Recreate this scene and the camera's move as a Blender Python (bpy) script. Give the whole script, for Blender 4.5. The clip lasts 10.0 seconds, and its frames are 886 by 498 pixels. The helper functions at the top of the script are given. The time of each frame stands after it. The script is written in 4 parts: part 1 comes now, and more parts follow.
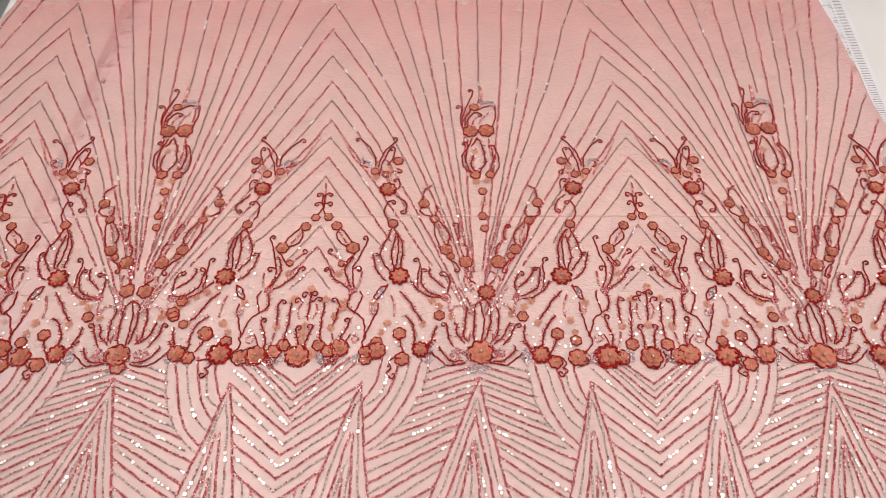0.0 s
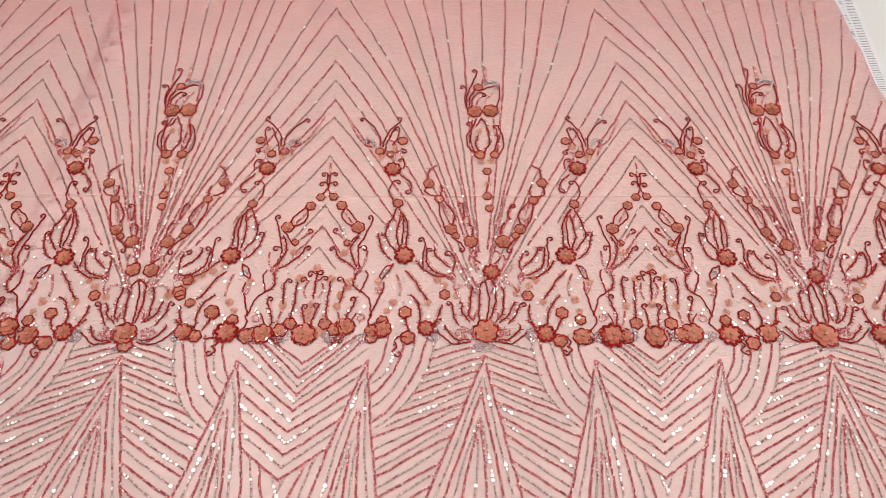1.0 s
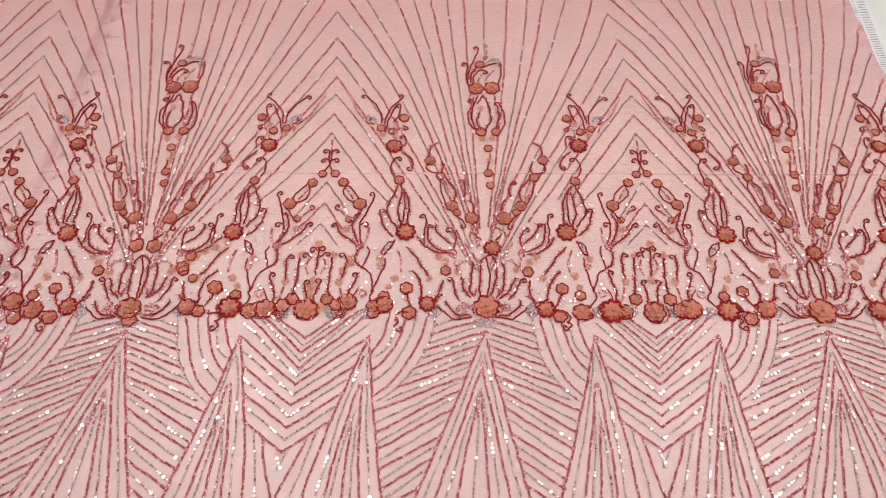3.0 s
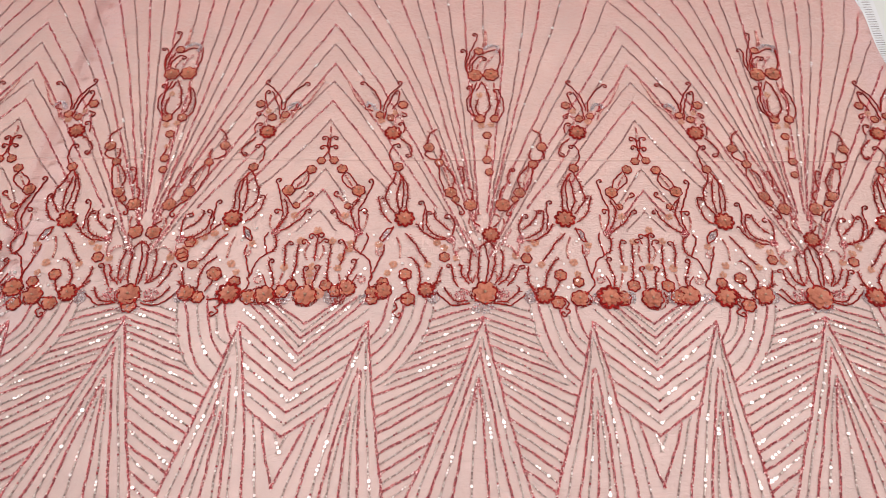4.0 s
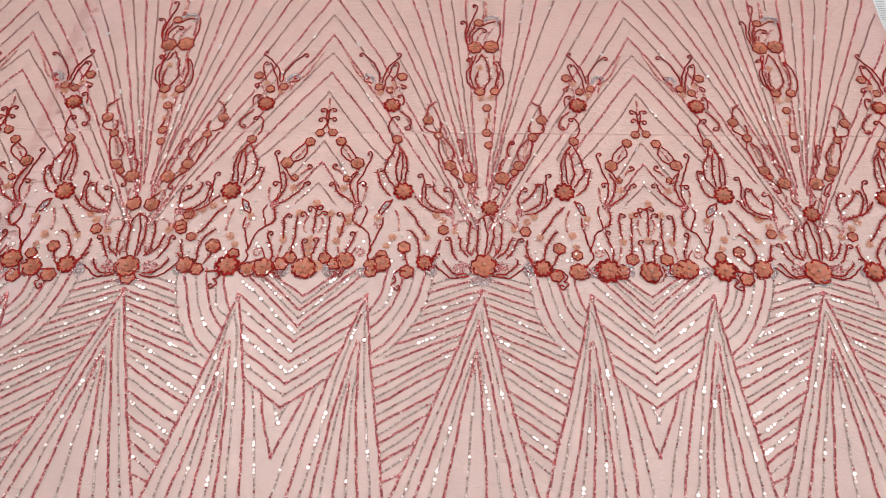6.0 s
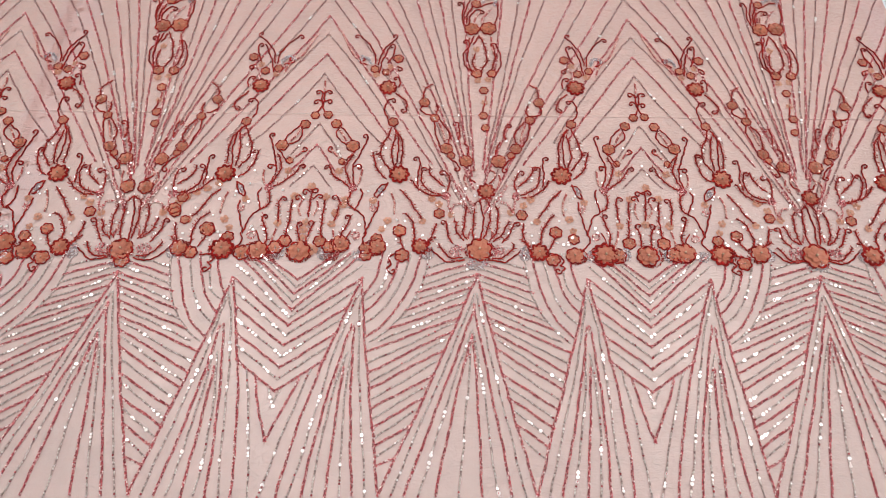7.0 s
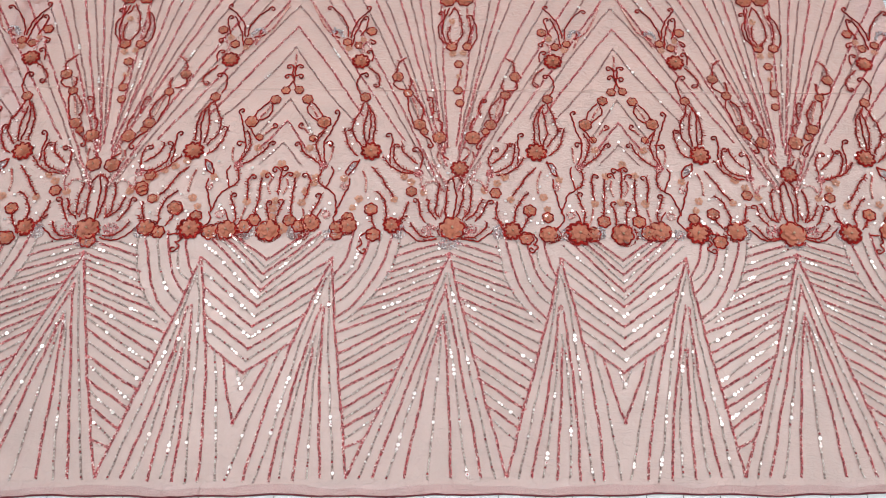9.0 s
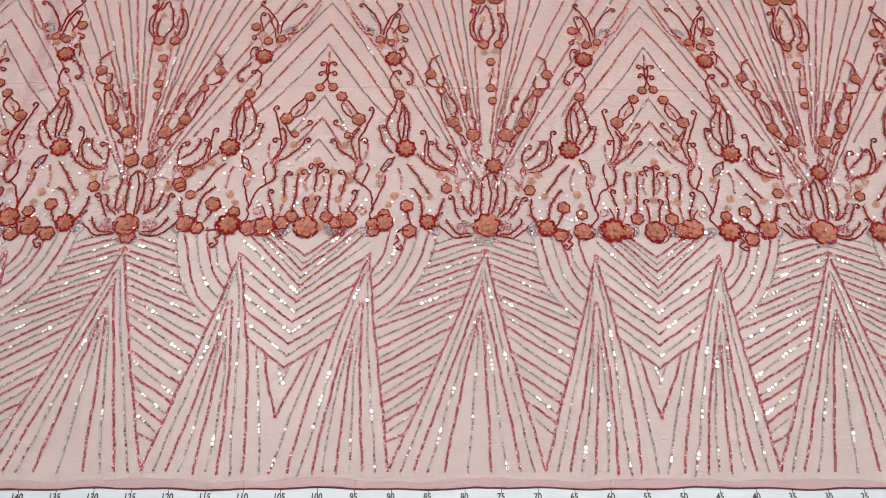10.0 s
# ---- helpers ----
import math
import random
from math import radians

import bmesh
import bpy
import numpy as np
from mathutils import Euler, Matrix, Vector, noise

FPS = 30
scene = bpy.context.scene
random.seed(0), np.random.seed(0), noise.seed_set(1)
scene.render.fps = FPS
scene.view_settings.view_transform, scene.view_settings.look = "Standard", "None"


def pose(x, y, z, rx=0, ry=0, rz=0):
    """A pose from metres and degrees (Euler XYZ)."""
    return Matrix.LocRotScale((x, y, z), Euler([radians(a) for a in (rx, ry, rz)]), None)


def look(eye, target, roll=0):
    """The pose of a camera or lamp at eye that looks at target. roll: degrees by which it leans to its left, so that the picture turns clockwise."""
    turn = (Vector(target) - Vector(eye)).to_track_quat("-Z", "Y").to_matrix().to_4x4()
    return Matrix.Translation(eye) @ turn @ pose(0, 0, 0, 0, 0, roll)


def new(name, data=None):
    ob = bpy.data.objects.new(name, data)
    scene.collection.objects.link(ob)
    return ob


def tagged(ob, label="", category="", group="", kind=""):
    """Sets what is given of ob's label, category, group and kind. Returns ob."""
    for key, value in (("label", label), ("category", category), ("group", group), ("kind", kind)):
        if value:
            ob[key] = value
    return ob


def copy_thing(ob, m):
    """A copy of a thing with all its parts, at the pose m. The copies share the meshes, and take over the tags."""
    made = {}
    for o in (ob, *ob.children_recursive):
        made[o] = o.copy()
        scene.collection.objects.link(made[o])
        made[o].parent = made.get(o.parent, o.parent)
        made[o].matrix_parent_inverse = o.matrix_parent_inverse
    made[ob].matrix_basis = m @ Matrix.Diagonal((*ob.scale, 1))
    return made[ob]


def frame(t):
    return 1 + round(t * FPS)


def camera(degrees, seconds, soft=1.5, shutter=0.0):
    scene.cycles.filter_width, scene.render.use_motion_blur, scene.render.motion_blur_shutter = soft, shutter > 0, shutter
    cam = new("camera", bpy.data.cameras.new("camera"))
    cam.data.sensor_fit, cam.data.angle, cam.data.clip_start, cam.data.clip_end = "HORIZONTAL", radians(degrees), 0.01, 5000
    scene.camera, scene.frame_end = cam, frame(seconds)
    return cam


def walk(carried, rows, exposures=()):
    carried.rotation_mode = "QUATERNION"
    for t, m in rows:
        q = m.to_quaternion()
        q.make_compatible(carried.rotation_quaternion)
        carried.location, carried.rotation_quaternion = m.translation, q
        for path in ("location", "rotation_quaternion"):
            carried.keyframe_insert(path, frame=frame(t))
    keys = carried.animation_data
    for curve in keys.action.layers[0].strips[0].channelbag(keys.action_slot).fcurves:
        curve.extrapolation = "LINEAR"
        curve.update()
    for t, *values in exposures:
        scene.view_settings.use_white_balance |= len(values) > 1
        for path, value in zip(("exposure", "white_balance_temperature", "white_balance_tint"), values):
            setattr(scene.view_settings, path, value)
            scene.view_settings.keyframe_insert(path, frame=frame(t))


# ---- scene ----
import itertools

# ---------------------------------------------------------------- camera
cam = camera(61.9, 10.0, soft=0.4)
PATH = [
    (0, (-0.031, -0.134, 1.054), (0.015, 0.98, -0.606), 0.7),
    (0.5, (-0.042, -0.137, 1.053), (0.013, 0.956, -0.621), 1.2),
    (1, (-0.046, -0.142, 1.054), (0.009, 0.935, -0.63), 1.3),
    (1.5, (-0.044, -0.15, 1.057), (0.011, 0.916, -0.635), 1.2),
    (2, (-0.045, -0.153, 1.062), (0.011, 0.902, -0.636), 1.4),
    (3.5, (-0.048, -0.154, 1.054), (0.004, 0.87, -0.663), 1.4),
    (4, (-0.046, -0.16, 1.055), (0.007, 0.852, -0.669), 1.5),
    (4.5, (-0.041, -0.165, 1.054), (0.011, 0.835, -0.678), 1.6),
    (5, (-0.047, -0.168, 1.058), (0.007, 0.816, -0.682), 1.7),
    (6.5, (-0.044, -0.163, 1.048), (0.009, 0.778, -0.716), 2.0),
    (7, (-0.037, -0.163, 1.045), (0.014, 0.757, -0.73), 2.0),
    (7.5, (-0.012, -0.153, 1.04), (0.037, 0.736, -0.751), 2.1),
    (8, (0.003, -0.15, 1.035), (0.055, 0.721, -0.764), 2.4),
    (8.5, (0.013, -0.145, 1.036), (0.069, 0.712, -0.771), 2.4),
    (9, (0.004, -0.141, 1.038), (0.06, 0.701, -0.775), 2.4),
    (9.5, (-0.028, -0.139, 1.044), (0.034, 0.694, -0.773), 2.7),
    (10, (-0.056, -0.14, 1.051), (0.006, 0.685, -0.77), 3.0),
]
walk(cam, [(t, look(eye, target, roll)) for t, eye, target, roll in PATH],
     exposures=[(0, -0.07, 7800, 34), (2, -0.11, 7600, 31), (4.5, -0.11, 7550, 31), (7, -0.15, 7060, 21), (10, -0.17, 6800, 18)])

# ---------------------------------------------------------------- light
world = bpy.data.worlds.new("world")
scene.world = world
world.use_nodes = True
world.node_tree.nodes["Background"].inputs["Color"].default_value = (0.8, 0.85, 0.9, 1)
world.node_tree.nodes["Background"].inputs["Strength"].default_value = 0.3
CEILING = 1.95
FLOOR = -0.78
# unseen: two placed from the sequin glints, the third added to brighten the middle
LAMPS = [(-0.74, 0.85), (1.14, 0.85), (0.12, -0.95)]
POWER = 22.6
for lx, ly in LAMPS:
    data = bpy.data.lights.new("ceiling_lamp", "AREA")
    data.shape, data.size, data.size_y, data.energy = "RECTANGLE", 0.8, 0.55, POWER
    data.color = (1.0, 0.97, 0.93)
    lamp = new("ceiling_lamp", data)
    lamp.location = (lx, ly, CEILING - 0.06)


# ---------------------------------------------------------------- materials
def material(name):
    m = bpy.data.materials.new(name)
    m.use_nodes = True
    nt = m.node_tree
    return m, nt, nt.nodes["Principled BSDF"]


def node(nt, kind, **values):
    n = nt.nodes.new(kind)
    for key, value in values.items():
        n.inputs[key].default_value = value
    return n


def ramp(nt, stops, source, constant=False):
    r = nt.nodes.new("ShaderNodeValToRGB")
    r.color_ramp.interpolation = "CONSTANT" if constant else "LINEAR"
    while len(r.color_ramp.elements) < len(stops):
        r.color_ramp.elements.new(0.5)
    for e, (at, col) in zip(r.color_ramp.elements, stops):
        e.position, e.color = at, (*col, 1)
    nt.links.new(source, r.inputs["Fac"])
    return r.outputs["Color"]


def place(nt):
    return nt.nodes.new("ShaderNodeTexCoord").outputs["Object"]


def noise_of(nt, scale, detail=3.0, rough=0.55, vector=None):
    n = node(nt, "ShaderNodeTexNoise", Scale=scale, Detail=detail, Roughness=rough)
    nt.links.new(vector or place(nt), n.inputs["Vector"])
    return n.outputs["Fac"]


def bump(nt, bsdf, height, strength, distance=0.001):
    b = node(nt, "ShaderNodeBump", Strength=strength, Distance=distance)
    nt.links.new(height, b.inputs["Height"])
    nt.links.new(b.outputs["Normal"], bsdf.inputs["Normal"])


def mixed(nt, fac, a, b):
    m = nt.nodes.new("ShaderNodeMix")
    m.data_type = "RGBA"
    for sock, value in ((m.inputs["Factor"], fac), (m.inputs["A"], a), (m.inputs["B"], b)):
        if isinstance(value, (float, int)):
            sock.default_value = value
        elif isinstance(value, tuple):
            sock.default_value = (*value, 1)
        else:
            nt.links.new(value, sock)
    return m.outputs["Result"]


def net_material(name, hem, mid, far, cover):
    m, nt, b = material(name)
    # the cloth is dyed paler towards the sequinned hem
    sep = nt.nodes.new("ShaderNodeSeparateXYZ")
    nt.links.new(place(nt), sep.inputs[0])
    along = nt.nodes.new("ShaderNodeMath")
    along.operation = "MULTIPLY"
    along.inputs[1].default_value = 0.78
    nt.links.new(sep.outputs["Y"], along.inputs[0])
    dye = ramp(nt, [(0.0, hem), (0.3, hem), (0.5, mid), (0.76, tuple(0.8 * m + 0.2 * f for m, f in zip(mid, far))), (0.98, far)], along.outputs[0])
    shade = node(nt, "ShaderNodeHueSaturation")
    nt.links.new(dye, shade.inputs["Color"])
    nt.links.new(ramp(nt, [(0.3, (0.93, 0.93, 0.93)), (0.7, (1.05, 1.05, 1.05))], noise_of(nt, 14.0, 4)), shade.inputs["Value"])
    nt.links.new(shade.outputs["Color"], b.inputs["Base Color"])
    b.inputs["Roughness"].default_value = 0.45
    b.inputs["Sheen Weight"].default_value = 0.15
    b.inputs["Specular IOR Level"].default_value = 0.25
    stretch = node(nt, "ShaderNodeMapping")
    stretch.inputs["Scale"].default_value = (1.3, 1.8, 1.0)
    nt.links.new(place(nt), stretch.inputs["Vector"])
    fine = node(nt, "ShaderNodeTexNoise", Scale=48.0, Detail=5.0, Roughness=0.58, Distortion=1.6)
    nt.links.new(stretch.outputs["Vector"], fine.inputs["Vector"])
    weave = node(nt, "ShaderNodeTexWave", Scale=90.0, Distortion=5.0, Detail=2.0)
    weave.bands_direction = "Y"
    nt.links.new(place(nt), weave.inputs["Vector"])
    # long puckers pulled towards the far corner
    slant = node(nt, "ShaderNodeMapping")
    slant.vector_type = "TEXTURE"
    slant.inputs["Rotation"].default_value = (0, 0, radians(36))
    slant.inputs["Scale"].default_value = (1.8, 0.45, 1.0)
    nt.links.new(place(nt), slant.inputs["Vector"])
    pucker = node(nt, "ShaderNodeTexNoise", Scale=24.0, Detail=3.0, Roughness=0.5, Distortion=1.4)
    nt.links.new(slant.outputs["Vector"], pucker.inputs["Vector"])
    corner = [nt.nodes.new("ShaderNodeMapRange") for _ in range(2)]
    for n, axis, low, high in ((corner[0], "X", 0.1, 0.75), (corner[1], "Y", 0.7, 1.1)):
        nt.links.new(sep.outputs[axis], n.inputs["Value"])
        n.inputs["From Min"].default_value, n.inputs["From Max"].default_value = low, high

    def maths(kind, x, y):
        n = nt.nodes.new("ShaderNodeMath")
        n.operation = kind
        for sock, value in zip(n.inputs, (x, y)):
            if isinstance(value, float):
                sock.default_value = value
            else:
                nt.links.new(value, sock)
        return n.outputs[0]

    pull = maths("MULTIPLY", maths("MULTIPLY", corner[0].outputs[0], corner[1].outputs[0]), maths("MULTIPLY", pucker.outputs["Fac"], 1.7))
    far_up = nt.nodes.new("ShaderNodeMapRange")
    nt.links.new(sep.outputs["Y"], far_up.inputs["Value"])
    for key, value in (("From Min", 0.45), ("From Max", 0.95), ("To Min", 0.7), ("To Max", 1.25)):
        far_up.inputs[key].default_value = value
    total = maths("ADD", maths("MULTIPLY", fine.outputs["Fac"], far_up.outputs[0]), maths("ADD", pull, maths("MULTIPLY", weave.outputs["Fac"], 0.015)))
    bump(nt, b, total, 1.0, 0.009)
    clear = nt.nodes.new("ShaderNodeBsdfTransparent")
    mix = node(nt, "ShaderNodeMixShader", Fac=cover)
    nt.links.new(clear.outputs[0], mix.inputs[1])
    nt.links.new(b.outputs[0], mix.inputs[2])
    nt.links.new(mix.outputs[0], nt.nodes["Material Output"].inputs["Surface"])
    return m


def bead_material(name, stops, rough=0.22, metal=0.0, coat=0.0, gloss=0.4):
    m, nt, b = material(name)
    rnd = nt.nodes.new("ShaderNodeNewGeometry").outputs["Random Per Island"]
    nt.links.new(ramp(nt, stops, rnd, True), b.inputs["Base Color"])
    grain = noise_of(nt, 900.0, 2)
    nt.links.new(ramp(nt, [(0.3, (rough * 0.6,) * 3), (0.7, (rough * 1.6,) * 3)], grain), b.inputs["Roughness"])
    b.inputs["Metallic"].default_value = metal
    b.inputs["Coat Weight"].default_value = coat
    b.inputs["Specular IOR Level"].default_value = gloss
    return m


def petal_material(name, dark, light, cover):
    m, nt, b = material(name)
    rnd = nt.nodes.new("ShaderNodeObjectInfo").outputs["Random"]
    tone = mixed(nt, rnd, dark, light)
    vein = noise_of(nt, 260.0, 3)
    soft = noise_of(nt, 90.0, 2)
    tone = mixed(nt, ramp(nt, [(0.35, (0, 0, 0)), (0.7, (0.55, 0.55, 0.55))], soft), tone, (0.30, 0.075, 0.04))
    nt.links.new(mixed(nt, ramp(nt, [(0.35, (0, 0, 0)), (0.75, (0.5, 0.5, 0.5))], vein), tone, (0.48, 0.19, 0.115)), b.inputs["Base Color"])
    b.inputs["Roughness"].default_value = 0.5
    b.inputs["Sheen Weight"].default_value = 0.25
    bump(nt, b, noise_of(nt, 500.0, 3), 0.4, 0.0006)
    clear = nt.nodes.new("ShaderNodeBsdfTransparent")
    mix = node(nt, "ShaderNodeMixShader", Fac=cover)
    nt.links.new(clear.outputs[0], mix.inputs[1])
    nt.links.new(b.outputs[0], mix.inputs[2])
    nt.links.new(mix.outputs[0], nt.nodes["Material Output"].inputs["Surface"])
    return m


def plain(name, low, high, rough, scale=20.0, relief=0.1, metal=0.0):
    m, nt, b = material(name)
    nt.links.new(ramp(nt, [(0.3, low), (0.7, high)], noise_of(nt, scale, 5)), b.inputs["Base Color"])
    nt.links.new(ramp(nt, [(0.3, (rough * 0.85,) * 3), (0.7, (rough * 1.1,) * 3)], noise_of(nt, scale * 3, 4)), b.inputs["Roughness"])
    b.inputs["Metallic"].default_value = metal
    bump(nt, b, noise_of(nt, scale * 12, 3), relief)
    return m


NET_HEM, NET_MID, NET_TOP, NET_COVER = (0.73, 0.462, 0.435), (0.84, 0.462, 0.405), (0.89, 0.25, 0.22), 0.42
NET = net_material("pink_tulle", NET_HEM, NET_MID, NET_TOP, NET_COVER)
HEM_NET = net_material("doubled_pink_tulle", (0.60, 0.30, 0.30), (0.60, 0.30, 0.30), (0.60, 0.30, 0.30), 0.2)
# palest beads carry painted glints, the darkest red the shade between strands
RED = bead_material("red_glass_beads", [(0.0, (0.22, 0.018, 0.032)), (0.3, (0.42, 0.055, 0.072)), (0.56, (0.52, 0.14, 0.155)), (0.76, (0.66, 0.38, 0.38)), (0.92, (0.90, 0.80, 0.80))], 0.26, 0.0, 0.0, 0.4)
CORD = bead_material("dark_red_cord_beads", [(0.0, (0.14, 0.005, 0.005)), (0.4, (0.24, 0.008, 0.007)), (0.8, (0.36, 0.022, 0.016))], 0.5, 0.0, 0.0, 0.14)
THORN = bead_material("clear_and_red_bugle_beads", [(0.0, (0.30, 0.03, 0.03)), (0.35, (0.46, 0.16, 0.15)), (0.62, (0.60, 0.36, 0.34)), (0.86, (0.80, 0.70, 0.68))], 0.18)
# the palest stop paints white glints on the pink glass
CHAIN = bead_material("pink_glass_beads", [(0.0, (0.34, 0.05, 0.06)), (0.3, (0.52, 0.20, 0.20)), (0.6, (0.64, 0.40, 0.39)), (0.85, (0.85, 0.76, 0.75))], 0.2)
SILVER = bead_material("silver_grey_sequins", [(0.0, (0.40, 0.33, 0.32)), (0.3, (0.56, 0.50, 0.485)), (0.6, (0.25, 0.18, 0.175)), (0.78, (0.78, 0.74, 0.73))], 0.22, 0.35)
EYELET = bead_material("dark_sequin_eyelets", [(0.0, (0.16, 0.09, 0.085)), (0.5, (0.24, 0.15, 0.145))], 0.4)
GARNET = bead_material("garnet_beads", [(0.0, (0.20, 0.012, 0.02)), (0.6, (0.32, 0.03, 0.04))], 0.2)
MAUVE = bead_material("mauve_grey_beads", [(0.0, (0.20, 0.07, 0.075)), (0.35, (0.32, 0.15, 0.15)), (0.62, (0.40, 0.29, 0.28)), (0.86, (0.14, 0.03, 0.035)), (0.94, (0.75, 0.70, 0.68))], 0.3)
ROPE = bead_material("pale_rope_beads", [(0.0, (0.42, 0.14, 0.13)), (0.4, (0.62, 0.42, 0.38)), (0.7, (0.30, 0.05, 0.05))], 0.25)
WHITE = bead_material("white_pearl_sequins", [(0.0, (0.92, 0.92, 0.93)), (0.5, (0.85, 0.83, 0.86)), (0.8, (0.9, 0.82, 0.82))], 0.3, 0.55)
GLITTER = bead_material("steel_grey_seed_beads", [(0.0, (0.35, 0.32, 0.36)), (0.4, (0.60, 0.58, 0.62)), (0.7, (0.45, 0.25, 0.27)), (0.85, (0.85, 0.85, 0.88))], 0.2, 0.5)
PETAL = petal_material("terracotta_chiffon", (0.22, 0.052, 0.028), (0.34, 0.10, 0.052), 0.97)
PALE = petal_material("peach_chiffon", (0.38, 0.16, 0.10), (0.48, 0.22, 0.14), 0.75)
PEARL = bead_material("bronze_pearl", [(0.0, (0.36, 0.21, 0.12)), (0.5, (0.52, 0.38, 0.27))], 0.18, 0.4)
HEM = plain("dark_red_stitched_edge", (0.07, 0.006, 0.014), (0.13, 0.012, 0.025), 0.7, 80, 0.5)
TABLE = plain("white_laminate", (0.46, 0.57, 0.58), (0.50, 0.61, 0.62), 0.38, 6, 0.04)
TAPE = plain("white_printed_tape", (0.48, 0.58, 0.63), (0.52, 0.62, 0.67), 0.42, 10, 0.03)
INK = plain("black_ink", (0.018, 0.02, 0.025), (0.035, 0.036, 0.04), 0.5, 60, 0.02)
STEEL = plain("grey_painted_steel", (0.30, 0.31, 0.32), (0.36, 0.37, 0.38), 0.4, 12, 0.05)
FLOORING = plain("grey_vinyl", (0.22, 0.31, 0.32), (0.28, 0.38, 0.39), 0.5, 4, 0.1)
WALL = plain("white_wall_paint", (0.74, 0.74, 0.72), (0.80, 0.80, 0.78), 0.7, 3, 0.15)
GLOW = bpy.data.materials.new("lit_diffuser")
GLOW.use_nodes = True
GLOW.node_tree.nodes["Principled BSDF"].inputs["Emission Color"].default_value = (1, 0.97, 0.93, 1)
GLOW.node_tree.nodes["Principled BSDF"].inputs["Emission Strength"].default_value = 6.0


# ---------------------------------------------------------------- builders
def part(name, bm, mat, parent, label=""):
    me = bpy.data.meshes.new(name)
    bm.to_mesh(me)
    bm.free()
    me.materials.append(mat)
    ob = new(name, me)
    ob.parent = parent
    return tagged(ob, label)


def raw(name, verts, faces, mats, parent, label="", index=None, smooth=True):
    """A mesh from arrays of places and corner numbers."""
    me = bpy.data.meshes.new(name)
    faces = np.asarray(faces, np.int32)
    me.vertices.add(len(verts))
    me.vertices.foreach_set("co", np.asarray(verts, np.float32).ravel())
    me.loops.add(faces.size)
    me.loops.foreach_set("vertex_index", faces.ravel())
    me.polygons.add(len(faces))
    me.polygons.foreach_set("loop_start", np.arange(0, faces.size, faces.shape[1], dtype=np.int32))
    if index is not None:
        me.polygons.foreach_set("material_index", np.asarray(index, np.int32))
    for m in mats:
        me.materials.append(m)
    me.update(calc_edges=True)
    if smooth:
        me.polygons.foreach_set("use_smooth", np.ones(len(faces), bool))
    ob = new(name, me)
    ob.parent = parent
    return tagged(ob, label)


def box(bm, x0, y0, z0, x1, y1, z1, bevel=0.0):
    m = Matrix.Translation(((x0 + x1) / 2, (y0 + y1) / 2, (z0 + z1) / 2)) @ Matrix.Diagonal((x1 - x0, y1 - y0, z1 - z0, 1))
    made = bmesh.ops.create_cube(bm, size=1, matrix=m)
    if bevel:
        edges = {e for v in made["verts"] for e in v.link_edges}
        bmesh.ops.bevel(bm, geom=list(edges), offset=bevel, segments=2, affect="EDGES")


# ---------------------------------------------------------------- room
bm = bmesh.new()
box(bm, -4, -4, FLOOR - 0.1, 4, 4.5, FLOOR)
tagged(part("floor", bm, FLOORING, None), "grey vinyl floor under the table", "floor", kind="structure")
bm = bmesh.new()
box(bm, -4, -4, CEILING, 4, 4.5, CEILING + 0.1)
tagged(part("ceiling", bm, WALL, None), "plain white ceiling with light panels", "ceiling", kind="structure")
for name, (x0, y0, x1, y1) in {"wall_north": (-4, 4.5, 4, 4.6), "wall_south": (-4, -4.1, 4, -4), "wall_east": (4, -4.1, 4.1, 4.6), "wall_west": (-4.1, -4.1, -4, 4.6)}.items():
    bm = bmesh.new()
    box(bm, x0, y0, FLOOR, x1, y1, CEILING)
    tagged(part(name, bm, WALL, None), "plain white painted wall", "wall", kind="structure")
for lx, ly in LAMPS:
    light = tagged(new("ceiling_light"), "assumed white rectangular ceiling light panel, out of view, switched on", "ceiling light", "ceiling light panels")
    light.location = (lx, ly, CEILING)
    bm = bmesh.new()
    for x0, y0, x1, y1 in ((-0.45, -0.33, 0.45, -0.29), (-0.45, 0.29, 0.45, 0.33), (-0.45, -0.29, -0.41, 0.29), (0.41, -0.29, 0.45, 0.29)):
        box(bm, x0, y0, -0.045, x1, y1, -0.001)
    part("frame", bm, STEEL, light, "grey metal frame")
    bm = bmesh.new()
    box(bm, -0.41, -0.29, -0.03, 0.41, 0.29, -0.004)
    part("diffuser", bm, GLOW, light, "glowing white diffuser")

# ---------------------------------------------------------------- cutting table and its rulers
TURN = radians(-1.39)
table = tagged(new("cutting_table"), "white laminate cutting table with printed rulers along its edges", "table")
table.rotation_euler = (0, 0, TURN)
bm = bmesh.new()
box(bm, -0.970, -0.085, -0.03, 1.25, 1.75, 0, 0.004)
part("tabletop", bm, TABLE, table, "white laminate top")
for x, y in ((-0.95, 0.02), (1.15, 0.02), (-0.95, 1.65), (1.15, 1.65)):
    bm = bmesh.new()
    box(bm, x - 0.03, y - 0.03, FLOOR - 0.0, x + 0.03, y + 0.03, -0.03, 0.004)
    part("leg", bm, STEEL, table, "grey steel leg")


